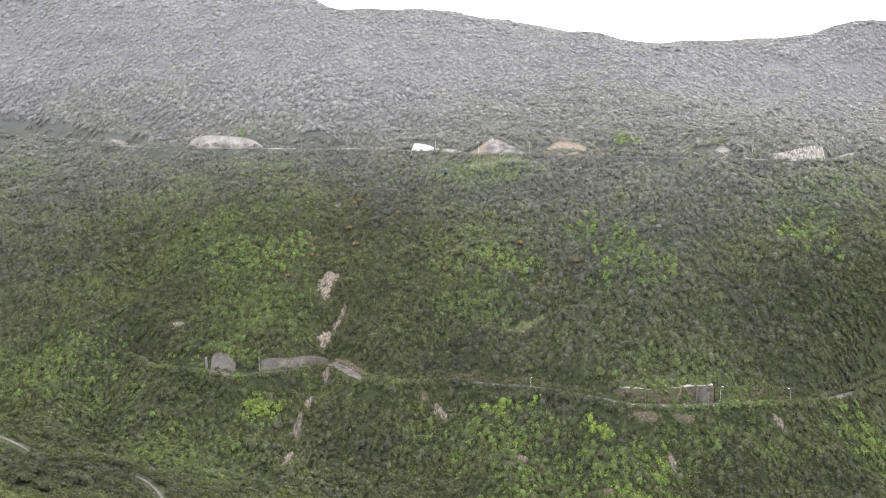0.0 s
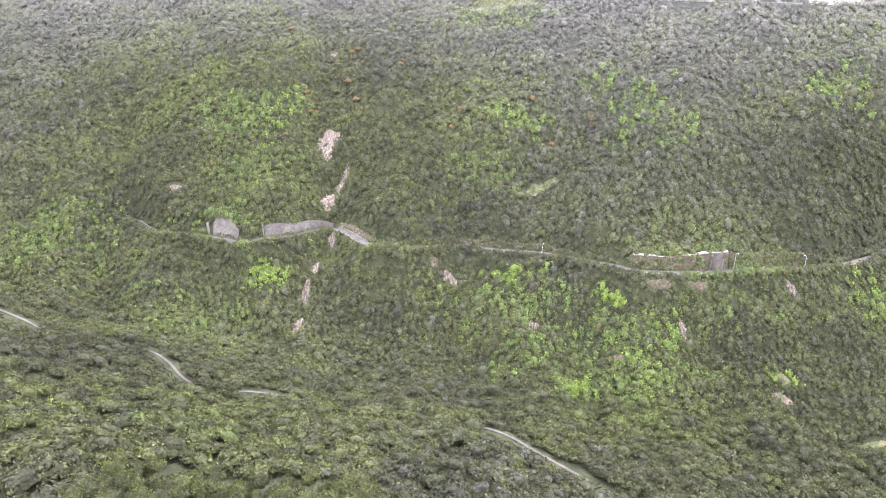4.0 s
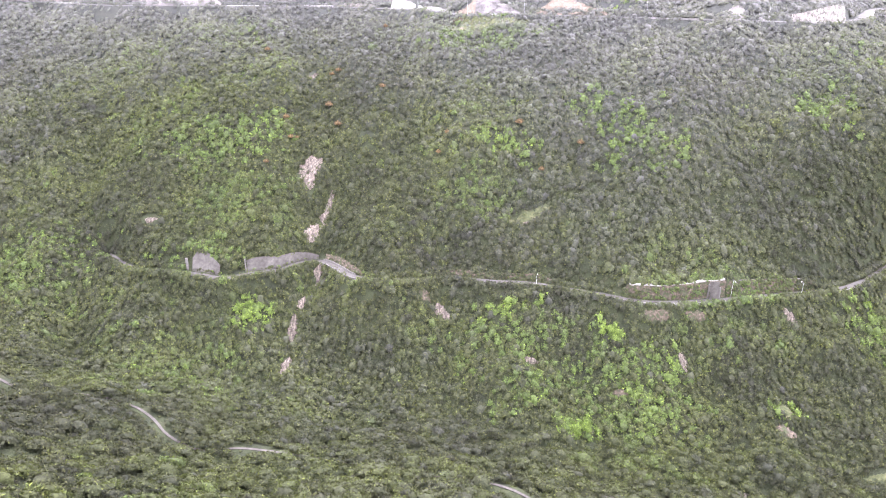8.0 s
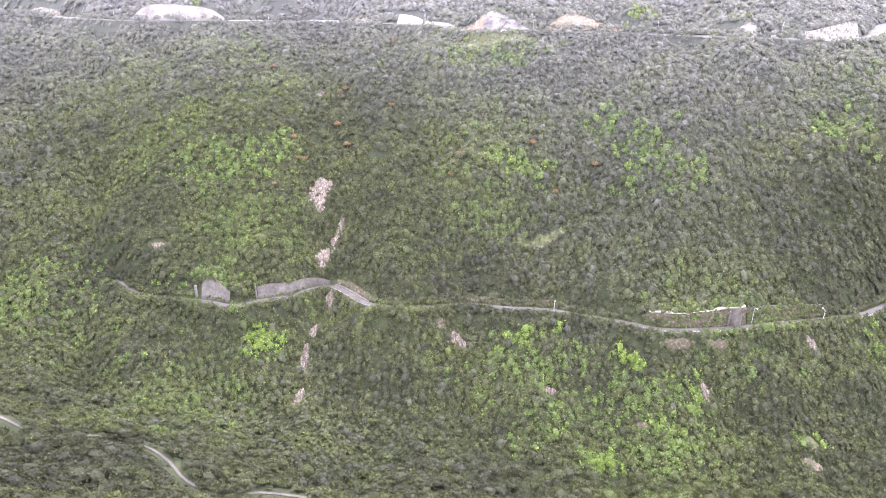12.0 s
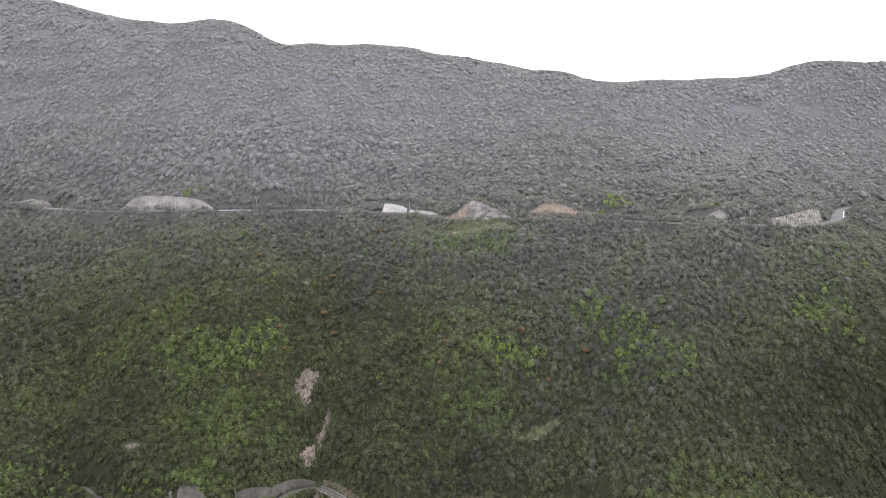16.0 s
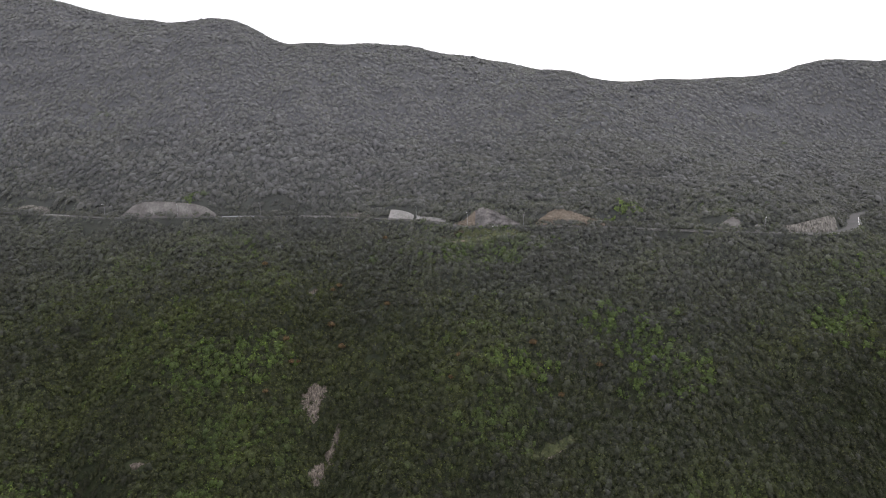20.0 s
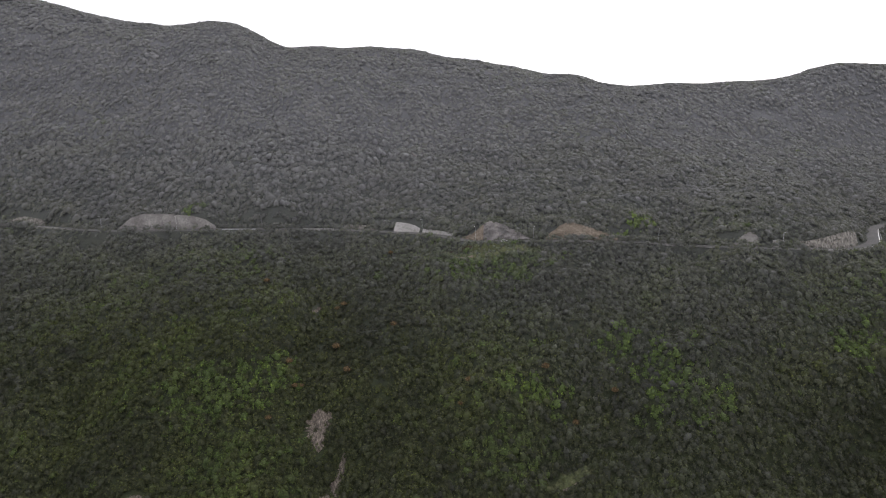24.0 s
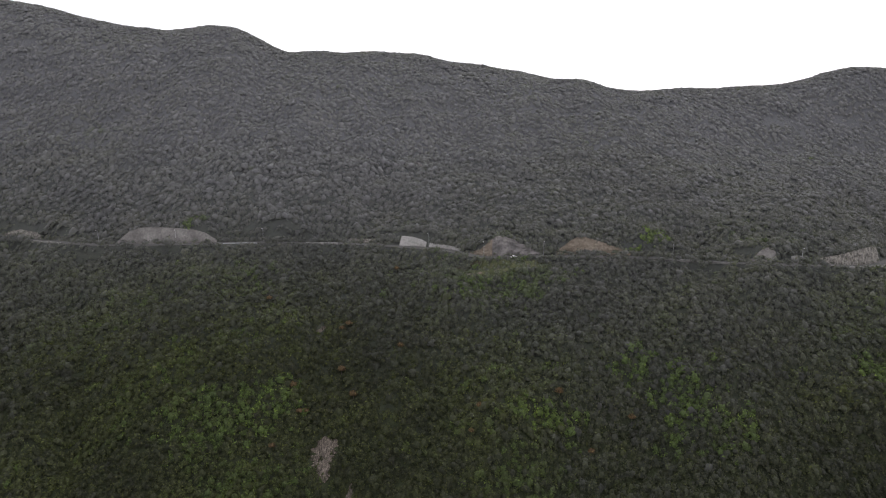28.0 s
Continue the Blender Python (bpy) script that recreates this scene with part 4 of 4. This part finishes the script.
# Bare spots: (x, y, half length, half width, turn)
CLEARINGS = [
    (-70, 348, 9.5, 10, 0), (-69, 339, 5, 8, 0), (-57, 328, 4, 6, -20), (-60, 322, 4.5, 7, -30), (-63, 316, 5.5, 6, -30), (-56, 292, 3.5, 5, 0), (-62, 279, 3, 4, 0), (-65, 267, 3.2, 7, 0), (-63, 246, 3.5, 7, 0),
    (2, 274, 4, 2.5, 0), (11, 270, 5.5, 4, -20), (54, 244, 4, 3, 0), (123, 243, 3, 5, 0), (113, 258, 7, 2, 0), (130, 259, 6, 2, 0), (177, 265, 3, 5, 30), (56, 318, 14, 4, 10), (-151, 313, 7, 4, 0),
    (165, 226, 4.5, 4, 0), (163, 217, 7, 3, 0), (-83, 427, 3, 6, -20), (92, 228, 4, 2, 0), (197, 202, 10, 4, 0), (28, 453.5, 34, 4.5, 0), (149, 427, 9, 2.5, -40), (-28, 586, 4, 4, 0),
]


def kind_at(x, y, rng):
    k = 0.27 + 0.17 * np.sin(x / 31 + 1.7 * np.sin(y / 43)) * np.sin(y / 27 + 1.1 * np.sin(x / 57)) + rng.normal(0, 0.09, x.shape)
    k = k + 0.12 * np.sin(x / 7.3 + 2 * np.sin(y / 9)) * np.sin(y / 6.1 + 2 * np.sin(x / 13))
    k = k + 0.02 - 0.08 * step01((190 - y) / 30) + 0.1 * step01((300 - y) / 30) * step01((y - 190) / 20) - 0.1 * step01((y - 470) / 40)
    k = np.minimum(k, 0.72)
    for sx, sy, rx, ry, kind, strong in STANDS:
        d = ((x - sx) / rx) ** 2 + ((y - sy) / ry) ** 2
        pick = rng.random(x.shape) < strong * np.exp(-d ** 1.6)
        k = np.where(pick, kind + rng.normal(0, 0.05, x.shape), k)
    return np.clip(k, 0.0, 0.93)


def open_ground(x, y, margin):
    """True where no tree stands."""
    bare = np.zeros(x.shape, bool)
    for cut in CUTS.values():
        d, _, side = nearest(x, y, cut[0])
        high = cut_height(cut, x)
        bare |= (side > 0) & (high > 1.5) & (d < cut[3] + high * cut[5] + 0.8 + margin)
    for line, up, down in ((LOWER, 2.4, 2.6), (UPPER, 4.4, 4.0)):
        d, _, side = nearest(x, y, line)
        bare |= d < np.where(side > 0, up, down) + margin
    for line, half, x0, x1 in OPEN_ROADS:
        if line is TRACK:
            bare |= (x > x0) & (x < x1) & (nearest(x, y, line)[0] < (2.5 if x0 > 0 else 1.0) + margin)
    for cx, cy, rx, ry, turn in CLEARINGS:
        c, s = math.cos(radians(turn)), math.sin(radians(turn))
        u, v = (x - cx) * c + (y - cy) * s, (y - cy) * c - (x - cx) * s
        bare |= (u / (0.85 * rx + margin)) ** 2 + (v / (0.85 * ry + margin)) ** 2 < 1
    return bare


def scatter(x0, x1, y0, y1, gap, rng):
    nx, ny = int((x1 - x0) / gap), int((y1 - y0) / gap)
    i, j = np.meshgrid(np.arange(nx), np.arange(ny), indexing="ij")
    x = x0 + (i + 0.5 * (j % 2) + rng.uniform(-0.6, 0.6, i.shape)) * gap
    y = y0 + (j + rng.uniform(-0.6, 0.6, i.shape)) * gap
    return x.ravel(), y.ravel()


def crown_mesh(name, x, y, z, r, kind, haze, clumps, rng, leaf=0.2, flat=0.72, tilt=0.5, lowest=-0.05, lean=None, sides=6, rings=2, core=0.84, lobes=6):
    """Crowns at x, y, z with radius r: many tilted leaf sprays over several lobes, round a rough inner mass of shaded leaves."""
    n = len(x)
    turn = rng.uniform(0, 2 * math.pi, (n, 1)) + np.arange(lobes) * 2 * math.pi / (lobes - 1) + rng.uniform(-0.5, 0.5, (n, lobes))
    far = rng.uniform(0.28, 0.58, (n, lobes)) * r[:, None]
    far[:, 0] *= 0.15
    lobe_r = rng.uniform(0.40, 0.60, (n, lobes)) * r[:, None]
    lobe_c = np.stack([np.cos(turn) * far, np.sin(turn) * far, rng.uniform(-0.15, 0.3, (n, lobes)) * r[:, None]], -1)
    lobe_c[:, 0, 2] += 0.3 * r
    squash = np.stack([np.ones(n), np.ones(n), np.broadcast_to(flat, (n,))], -1)[:, None, :]

    def reach(d):
        """How far the crown goes out along each direction."""
        along = np.einsum("nlk,nmk->nml", lobe_c, d)
        off = np.sum(lobe_c ** 2, -1)[:, None, :] - along ** 2
        root = np.sqrt(np.maximum(lobe_r[:, None, :] ** 2 - off, 0))
        return np.maximum(np.where(lobe_r[:, None, :] ** 2 > off, along + root, 0).max(-1), 0.42 * r[:, None])

    # the inner mass
    up = np.linspace(-0.3, 0.62, rings)
    az = np.arange(sides) * 2 * math.pi / sides
    ring = np.stack([np.stack([np.cos(az + 0.5 * k) * math.sqrt(1 - u * u), np.sin(az + 0.5 * k) * math.sqrt(1 - u * u), np.full(sides, u)], -1) for k, u in enumerate(up)]).reshape(-1, 3)
    ring = np.concatenate([ring, [(0, 0, 1)]])
    m = len(ring)
    d = np.broadcast_to(ring, (n, m, 3)).copy()
    spin = rng.uniform(0, 2 * math.pi, (n, 1))
    d[..., 0], d[..., 1] = d[..., 0] * np.cos(spin) - d[..., 1] * np.sin(spin), d[..., 0] * np.sin(spin) + d[..., 1] * np.cos(spin)
    dome = d * reach(d)[..., None] * squash * rng.uniform(0.88, 1.06, (n, m, 1)) * core
    # the leaf sprays
    az, upc = rng.uniform(0, 2 * math.pi, (n, clumps)), rng.uniform(lowest, 1.0, (n, clumps))
    side = np.sqrt(np.clip(1 - upc * upc, 0, 1))
    d = np.stack([np.cos(az) * side, np.sin(az) * side, upc], -1)
    c = d * reach(d)[..., None] * squash * rng.uniform(0.76, 1.16, (n, clumps, 1))
    normal = d + rng.normal(0, tilt, d.shape)
    if lean is not None:
        for p in (dome, c):
            p[..., 2] += 0.85 * (lean[0][:, None] * p[..., 0] + lean[1][:, None] * p[..., 1])
        normal -= 0.85 * np.stack([lean[0], lean[1], 0 * x], -1)[:, None, :]
    base = np.stack([x, y, z], -1)[:, None, :]
    dome, c = dome + base, c + base
    normal /= np.linalg.norm(normal, axis=-1, keepdims=True)
    u = np.cross(normal, rng.normal(0, 1, d.shape))
    u /= np.linalg.norm(u, axis=-1, keepdims=True) + 1e-9
    v = np.cross(normal, u)
    size = (leaf * np.minimum(r, 1.2 * np.median(r))[:, None] * rng.uniform(0.6, 1.35, (n, clumps)))[..., None]
    long, wide = u * size, v * size * rng.uniform(0.6, 1.0, (n, clumps, 1))
    skew = rng.uniform(-0.5, 0.5, (n, clumps, 1))
    corners = np.stack([c - long * 0.8 - wide * 0.9, c - long * 0.6 + wide * (0.9 + skew), c + long * 1.2 + wide * skew], 2).reshape(-1, 3)
    # faces: inner quads, inner tops, sprays
    j = np.arange(sides)
    quads = np.concatenate([np.stack([k * sides + j, k * sides + (j + 1) % sides, (k + 1) * sides + (j + 1) % sides, (k + 1) * sides + j], -1) for k in range(rings - 1)])
    tops = np.stack([(rings - 1) * sides + j, (rings - 1) * sides + (j + 1) % sides, np.full(sides, m - 1)], -1)
    first = (np.arange(n) * m)[:, None, None]
    q, t = (first + quads).reshape(-1, 4), (first + tops).reshape(-1, 3)
    sprays = n * m + np.arange(n * clumps * 3).reshape(-1, 3)
    me = bpy.data.meshes.new(name)
    me.vertices.add(n * m + len(corners))
    me.vertices.foreach_set("co", np.concatenate([dome.reshape(-1, 3), corners]).astype(np.float32).ravel())
    loops = np.concatenate([q.ravel(), t.ravel(), sprays.ravel()]).astype(np.int32)
    starts = np.concatenate([np.arange(len(q)) * 4, len(q) * 4 + np.arange(len(t) + len(sprays)) * 3]).astype(np.int32)
    me.loops.add(len(loops))
    me.polygons.add(len(starts))
    me.loops.foreach_set("vertex_index", loops)
    me.polygons.foreach_set("loop_start", starts)
    for key, value in (("kind", kind), ("haze", haze)):
        tone = me.attributes.new(key, "FLOAT", "FACE")
        tone.data.foreach_set("value", np.concatenate([np.repeat(value, len(quads)), np.repeat(value, sides), np.repeat(value, clumps)]).astype(np.float32))
    tone = me.attributes.new("tone", "FLOAT", "FACE")
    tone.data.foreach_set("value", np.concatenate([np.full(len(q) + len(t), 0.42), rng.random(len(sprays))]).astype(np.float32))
    me.materials.append(MAT_LEAF)
    me.update(calc_edges=True)
    return me


def slope_at(x, y):
    return np.clip((land(x + 6, y) - land(x - 6, y)) / 12, -0.8, 0.8), np.clip((land(x, y + 6) - land(x, y - 6)) / 12, -0.9, 0.9)


def haze_at(x, y, rng):
    """How much haze is painted into the leaves: none in the valley, most towards the ridge."""
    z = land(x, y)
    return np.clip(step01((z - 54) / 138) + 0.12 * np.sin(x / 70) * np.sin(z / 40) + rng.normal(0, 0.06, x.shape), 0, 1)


def wood(name, label, box, gap, radius, clumps, seed, leaf, keep=None, ragged=0.3, flat=0.8, tilt=0.5, lowest=0.0, sides=5, relief=0.9, lobes=4, giants=0.06, lift=0.55, core=0.74):
    """A closed canopy of small uneven crowns over a stretch of the hillside, with a few larger trees standing out of it."""
    rng = np.random.default_rng(seed)
    x, y = scatter(*box, gap, rng)
    ok = ~open_ground(x, y, 0.1)
    if keep is not None:
        ok &= keep(x, y)
    x, y = x[ok], y[ok]
    r = np.clip(rng.lognormal(math.log(radius), ragged, x.shape), radius * 0.55, radius * 1.8)
    big = rng.random(x.shape) < giants
    r = np.where(big, r * rng.uniform(1.3, 1.9, x.shape), r)
    room = road_room(x, y)
    r = np.minimum(r, np.maximum(0.7, 0.9 * room))
    high = (rng.uniform(0, relief, x.shape) ** 1.5 + 0.35 * relief * big) * radius * (room > 3)
    d, _, side = nearest(x, y, UPPER)
    high = high + 3.2 * ((side < 0) & (d < 12) & (room > 90)) * step01((12 - d) / 4) * rng.uniform(0.4, 1.0, x.shape)
    z = land(x, y) + r * lift + high
    kind = kind_at(x, y, rng)
    # Bright kinds take less of the painted haze.
    haze = haze_at(x, y, rng) * (1 - 0.75 * step01((kind - 0.45) / 0.3))
    ob = new(name, crown_mesh(name, x, y, z, r, kind, haze, clumps, rng, leaf, flat, tilt, lowest, slope_at(x, y), sides, 2, core, lobes))
    tagged(ob, label, "forest", kind="stuff")


# Stretches where a road has to show from the camera: (road, half width, first x, last x); elsewhere trees may hide it.
OPEN_ROADS = [(LOWER, 2.4, -118, -31), (LOWER, 2.4, 27, 64), (LOWER, 2.4, 84, 148), (LOWER, 2.4, 204, 220), (UPPER, 3.8, -172, -136), (UPPER, 3.8, -110, -80), (UPPER, 3.8, -45, 64), (UPPER, 3.8, 218, 316),
              (TRACK, 0.9, -170, -144), (TRACK, 0.9, -131, -118), (TRACK, 0.9, -103, -77), (TRACK, 0.9, -58, -38), (TRACK, 1.0, 35, 130), (UPPER, 3.8, -305, -270)]


def road_room(x, y):
    room = np.full(x.shape, 99.0)
    for line, half, x0, x1 in OPEN_ROADS:
        d, _, side = nearest(x, y, line)
        near = (d - half) * (0.62 if line is TRACK else 0.85) + (0.0 if line is TRACK else 0.5 + 0.5 * np.sin(x / 4.3 + 2 * np.sin(x / 11)))
        room = np.where((x > x0) & (x < x1), np.minimum(room, np.where(side < 0, near, 99.0 if line is UPPER else d - half)), room)
    return room


def in_sight(x, y):
    return np.abs(x - 5) < 50 + 0.70 * (y + 70)


def in_sight_low(x, y):
    return np.abs(x - 22) < 30 + 0.69 * (y + 62)


def not_single(x, y):
    return in_sight_low(x, y) & ~((x > -36) & (x < 56) & (y > 37) & (y < 73))


wood("spur_woods", "dense rounded scrub trees covering the near spur", (-220, 240, 34, 205), 3.1, 2.75, 100, 11, 0.13, not_single, 0.26, 0.62, 0.5, relief=0.5, giants=0.0, core=0.77, lobes=5)
wood("near_woods", "scrub trees on the near hillside below the viewpoint", (-150, 160, -90, 34), 3.5, 3.0, 42, 10, 0.16, None, 0.26, 0.62, 0.5, relief=0.5, giants=0.0, core=0.8)
wood("lower_slope_woods", "mixed bright and dark green scrub on the lower slope", (-320, 320, 205, 345), 2.15, 2.05, 32, 12, 0.205, in_sight_low, 0.28, 0.68, 0.62, relief=0.5, giants=0.0)
wood("middle_slope_woods", "dark olive evergreen scrub forest on the middle slope", (-390, 390, 345, 500), 2.6, 2.45, 27, 13, 0.215, in_sight, 0.26, 0.64, 0.58, relief=0.45, giants=0.0, lift=0.42)
# Upper crowns are flattened and sunk so their contrast drops as in haze.
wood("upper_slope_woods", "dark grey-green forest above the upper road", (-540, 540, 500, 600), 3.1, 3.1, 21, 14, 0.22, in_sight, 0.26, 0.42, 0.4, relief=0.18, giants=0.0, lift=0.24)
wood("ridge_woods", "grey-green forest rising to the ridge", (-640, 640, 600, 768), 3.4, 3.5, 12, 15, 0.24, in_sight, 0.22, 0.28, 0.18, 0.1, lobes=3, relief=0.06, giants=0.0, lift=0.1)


def scrub():
    """Low bushes on and round the bare spots and on the overgrown cuts."""
    rng = np.random.default_rng(21)
    xs, ys, zs, tall = [], [], [], [0]
    for cx, cy, rx, ry, turn in CLEARINGS:
        n = int(6 * (rx + ry))
        a, f = rng.uniform(0, 2 * math.pi, n), rng.uniform(0.8, 1.25, n)
        c, s = math.cos(radians(turn)), math.sin(radians(turn))
        u, v = np.cos(a) * rx * f, np.sin(a) * ry * f
        xs.append(cx + u * c - v * s)
        ys.append(cy + u * s + v * c)
        zs.append(land(xs[-1], ys[-1]))
    for key, thick in (("lower_right", 3.2), ("lower_far", 5.5), ("lower_bank", 2.6), ("bend_bank", 1.6), ("upper_long", 0.9), ("upper_rock", 0.7), ("upper_soil", 0.7), ("upper_small", 0.6), ("upper_low", 0.9), ("upper_outer", 0.6), ("lower_left", 1.9), ("lower_long", 1.95)):
        cut = CUTS[key]
        n = int((cut[2] - cut[1]) * thick)
        line = stretch(smooth_line(cut[0], 0.5), cut[1], cut[2])
        k = rng.integers(0, len(line), n)
        d = across(line)[k]
        high = np.interp(line[k, 0], np.linspace(cut[1], cut[2], len(cut[4])), cut[4])
        f = rng.uniform(0.02, 1.0, n) ** 0.8
        if thick < 2.0:
            f = np.where(rng.random(n) < 0.5, rng.uniform(0, 0.1, n), rng.uniform(0.9, 1.1, n))
        elif key == "lower_right":
            f = np.where(rng.random(n) < 0.45, rng.uniform(0, 0.2, n), rng.uniform(0.1, 0.85, n))
            clear = (line[k, 0] > 137) & (line[k, 0] < 148)
            f = np.where(clear, 1.15, f)
        f = np.where(rng.random(n) < 0.18, rng.uniform(1.0, 1.4, n), f)
        back = cut[3] + cut[5] * high * f - 0.1 + np.maximum(f - 1, 0) * 9
        f = np.minimum(f, 1.02)
        xs.append(line[k, 0] + d[:, 0] * back)
        ys.append(line[k, 1] + d[:, 1] * back)
        zs.append(line[k, 2] + high * f)
    tall[0] = sum(len(v) for v in xs)
    big = []
    for line, x0, x1, off, thick in ((LOWER, -230, -118, -2.9, 2.4), (LOWER, -118, -58, -3.4, 1.0), (LOWER, -31, 27, -2.8, 2.2), (LOWER, 64, 84, -2.8, 2.2), (LOWER, 148, 204, -2.8, 2.2), (LOWER, 220, 330, -2.7, 2.8), (LOWER, 220, 330, 2.7, 2.2), (LOWER, 27, 148, -3.1, 1.2), (LOWER, 204, 220, -3.3, 0.9), (UPPER, 6, 64, -5.2, 0.8), (LOWER, -34, 100, 3.2, 1.3), (LOWER, 150, 240, 3.2, 1.3),
                                     (UPPER, -20, 6, 6.8, 2.4), (UPPER, -22, 6, 9.5, 2.4), (UPPER, -56, -42, 7.5, 2.4), (UPPER, -58, -20, 13.0, 2.4), (UPPER, 52, 66, 7.0, 2.4), (UPPER, 112, 180, 6.0, 1.4),
                                     (UPPER, -420, -245, 5.2, 1.4), (UPPER, -168, -80, 5.2, 1.4), (UPPER, -80, -44, 8.0, 2.1)):
        bits = stretch(smooth_line(line, 0.5), x0, x1)
        k = rng.integers(0, len(bits), int((x1 - x0) * thick))
        d = across(bits)[k]
        o = off + np.sign(off) * rng.exponential(0.6, len(k))
        xs.append(bits[k, 0] + d[:, 0] * o)
        ys.append(bits[k, 1] + d[:, 1] * o)
        zs.append(land(xs[-1], ys[-1]) + 0.6)
        tall.append(sum(len(v) for v in xs))
        if thick > 2:
            big.append((tall[-2], tall[-1]))
    for n, cx, cy, rx, ry in ((260, 26, 453, 34, 5), (40, 56, 318, 14, 4), (30, 150, 427, 9, 4)):
        xs.append(cx + rng.normal(0, rx * 0.6, n))
        ys.append(cy + rng.normal(0, ry * 0.6, n))
        zs.append(land(xs[-1], ys[-1]))
    x, y, z = np.concatenate(xs), np.concatenate(ys), np.concatenate(zs)
    r = rng.uniform(0.5, 1.3, x.shape)
    r[tall[0]:tall[-1]] *= 1.45
    for a, b in big:
        r[a:b] *= 1.35
    ok = np.ones(x.shape, bool)
    for line, half in ((LOWER, 2.2), (UPPER, 4.0), (TRACK, 1.3)):
        ok &= nearest(x, y, line)[0] > half
    x, y, z, r = x[ok], y[ok], z[ok], r[ok]
    me = crown_mesh("scrub", x, y, z + 0.35 * r, r, np.clip(kind_at(x, y, rng) + 0.08, 0, 0.9), haze_at(x, y, rng), 20, rng, 0.26, lean=slope_at(x, y), sides=5)
    tagged(new("scrub", me), "low green bushes round bare ground and on cuts", "shrubs", kind="stuff")


scrub()


# ---- single trees ----
def trunk_mesh(high, thick, rng, bare=False):
    verts, faces = [], []

    def limb(points, radii, sides=6):
        v, f = ring_tube(points, radii, sides)
        n = len(verts)
        verts.extend(v)
        faces.extend(tuple(i + n for i in face) for face in f)

    lean = rng.uniform(-0.25, 0.25, 2)
    top = (lean[0], lean[1], high)
    limb([(0, 0, -0.8), (lean[0] * 0.4, lean[1] * 0.4, high * 0.5), top], [thick, thick * 0.75, thick * 0.4])
    for k in range(11 if bare else 5):
        a, f = 2.4 * k + rng.uniform(-0.4, 0.4), rng.uniform(0.45, 0.95)
        out = high * rng.uniform(0.3, 0.55)
        p = (lean[0] * f, lean[1] * f, high * f)
        q = (p[0] + math.cos(a) * out * 0.5, p[1] + math.sin(a) * out * 0.5, p[2] + out * 0.45)
        e = (p[0] + math.cos(a + 0.3) * out, p[1] + math.sin(a + 0.3) * out, p[2] + out * 0.8)
        limb([p, q, e], [thick * 0.4, thick * 0.25, thick * 0.1], 5)
        if bare:
            for s in (-0.7, 0.8):
                g = (q[0] + math.cos(a + s) * out * 0.5, q[1] + math.sin(a + s) * out * 0.5, q[2] + out * 0.5)
                limb([q, g], [thick * 0.2, thick * 0.07], 4)
    return mesh_from("trunk", verts, faces, MAT_BARK)


def tree_proto(kind, radius, seed, label, flat=0.72):
    rng = np.random.default_rng(seed)
    tree = thing("tree", label, "tree", "single trees of the hillside")
    part("trunk", trunk_mesh(radius * 1.1, 0.13, rng), tree)
    crown = crown_mesh("crown", np.zeros(1), np.zeros(1), np.array([radius * 1.05]), np.array([radius]), np.array([kind]), np.array([0.0]), 460, rng, 0.085, flat, 0.55, 0.0, None, 9, 3, 0.86)
    part("crown", crown, tree)
    return tree


def plant(protos, spots, rng):
    used = set()
    heights = land([p[0] for p, _ in spots], [p[1] for p, _ in spots])
    for ((x, y), k), z in zip(spots, heights):
        m = pose(x, y, float(z) - 0.05, 0, 0, rng.uniform(0, 360)) @ Matrix.Diagonal((*([rng.uniform(0.75, 1.3)] * 2), rng.uniform(0.8, 1.2), 1))
        if k in used:
            copy_thing(protos[k], m)
        else:
            protos[k].matrix_basis = m
            used.add(k)


def build_single_trees():
    rng = np.random.default_rng(31)
    protos = [
        tree_proto(0.16, 2.7, 1, "rounded dark grey-green scrub tree on the spur"), tree_proto(0.3, 2.6, 2, "rounded dark green scrub tree on the spur"),
        tree_proto(0.42, 2.8, 3, "rounded olive-green scrub tree on the spur"), tree_proto(0.52, 2.5, 4, "rounded mid-green scrub tree on the spur"),
        tree_proto(0.62, 2.4, 5, "rounded fresh green scrub tree on the spur"), tree_proto(0.74, 2.2, 6, "rounded bright green scrub tree on the spur"),
        tree_proto(0.92, 2.3, 7, "bright yellow-green broad-leaved tree among darker scrub"), tree_proto(1.0, 2.4, 8, "rust-brown dying tree among dark forest"),
    ]
    x, y = scatter(-36, 56, 37, 73, 3.3, rng)
    k = np.clip(rng.normal(2.0, 1.1, x.shape), 0, 5).astype(int)
    plant(protos, list(zip(zip(x, y), k)), rng)
    bright = [(sx + rng.normal(0, rx * 0.5), sy + rng.normal(0, ry * 0.5)) for sx, sy, rx, ry, n in ((-84, 267, 8, 5, 7), (90, 251, 6, 5, 5), (73, 210, 8, 5, 7)) for _ in range(n)]
    plant(protos, [(p, 6) for p in bright], rng)
    rust = [(-69.6, 424), (-66, 426), (-86, 371), (-83, 373), (8.6, 363), (50, 367), (-96, 352), (-40, 470), (-118, 447), (4, 352), (-34, 402), (-92, 386), (-58, 376), (62, 341), (84, 352), (-66, 391)]
    plant(protos, [(p, 7) for p in rust], rng)
    bare = thing("bare_tree", "leafless pale grey tree standing among scrub", "tree")
    part("trunk", trunk_mesh(4.2, 0.16, rng, True), bare)
    spots = [(74, 150), (150, 160), (128, 172)]
    for n, (x, y) in enumerate(spots):
        m = pose(x, y, float(land([x], [y])[0]), 0, 0, 70 * n)
        if n:
            copy_thing(bare, m)
        else:
            bare.matrix_basis = m


build_single_trees()
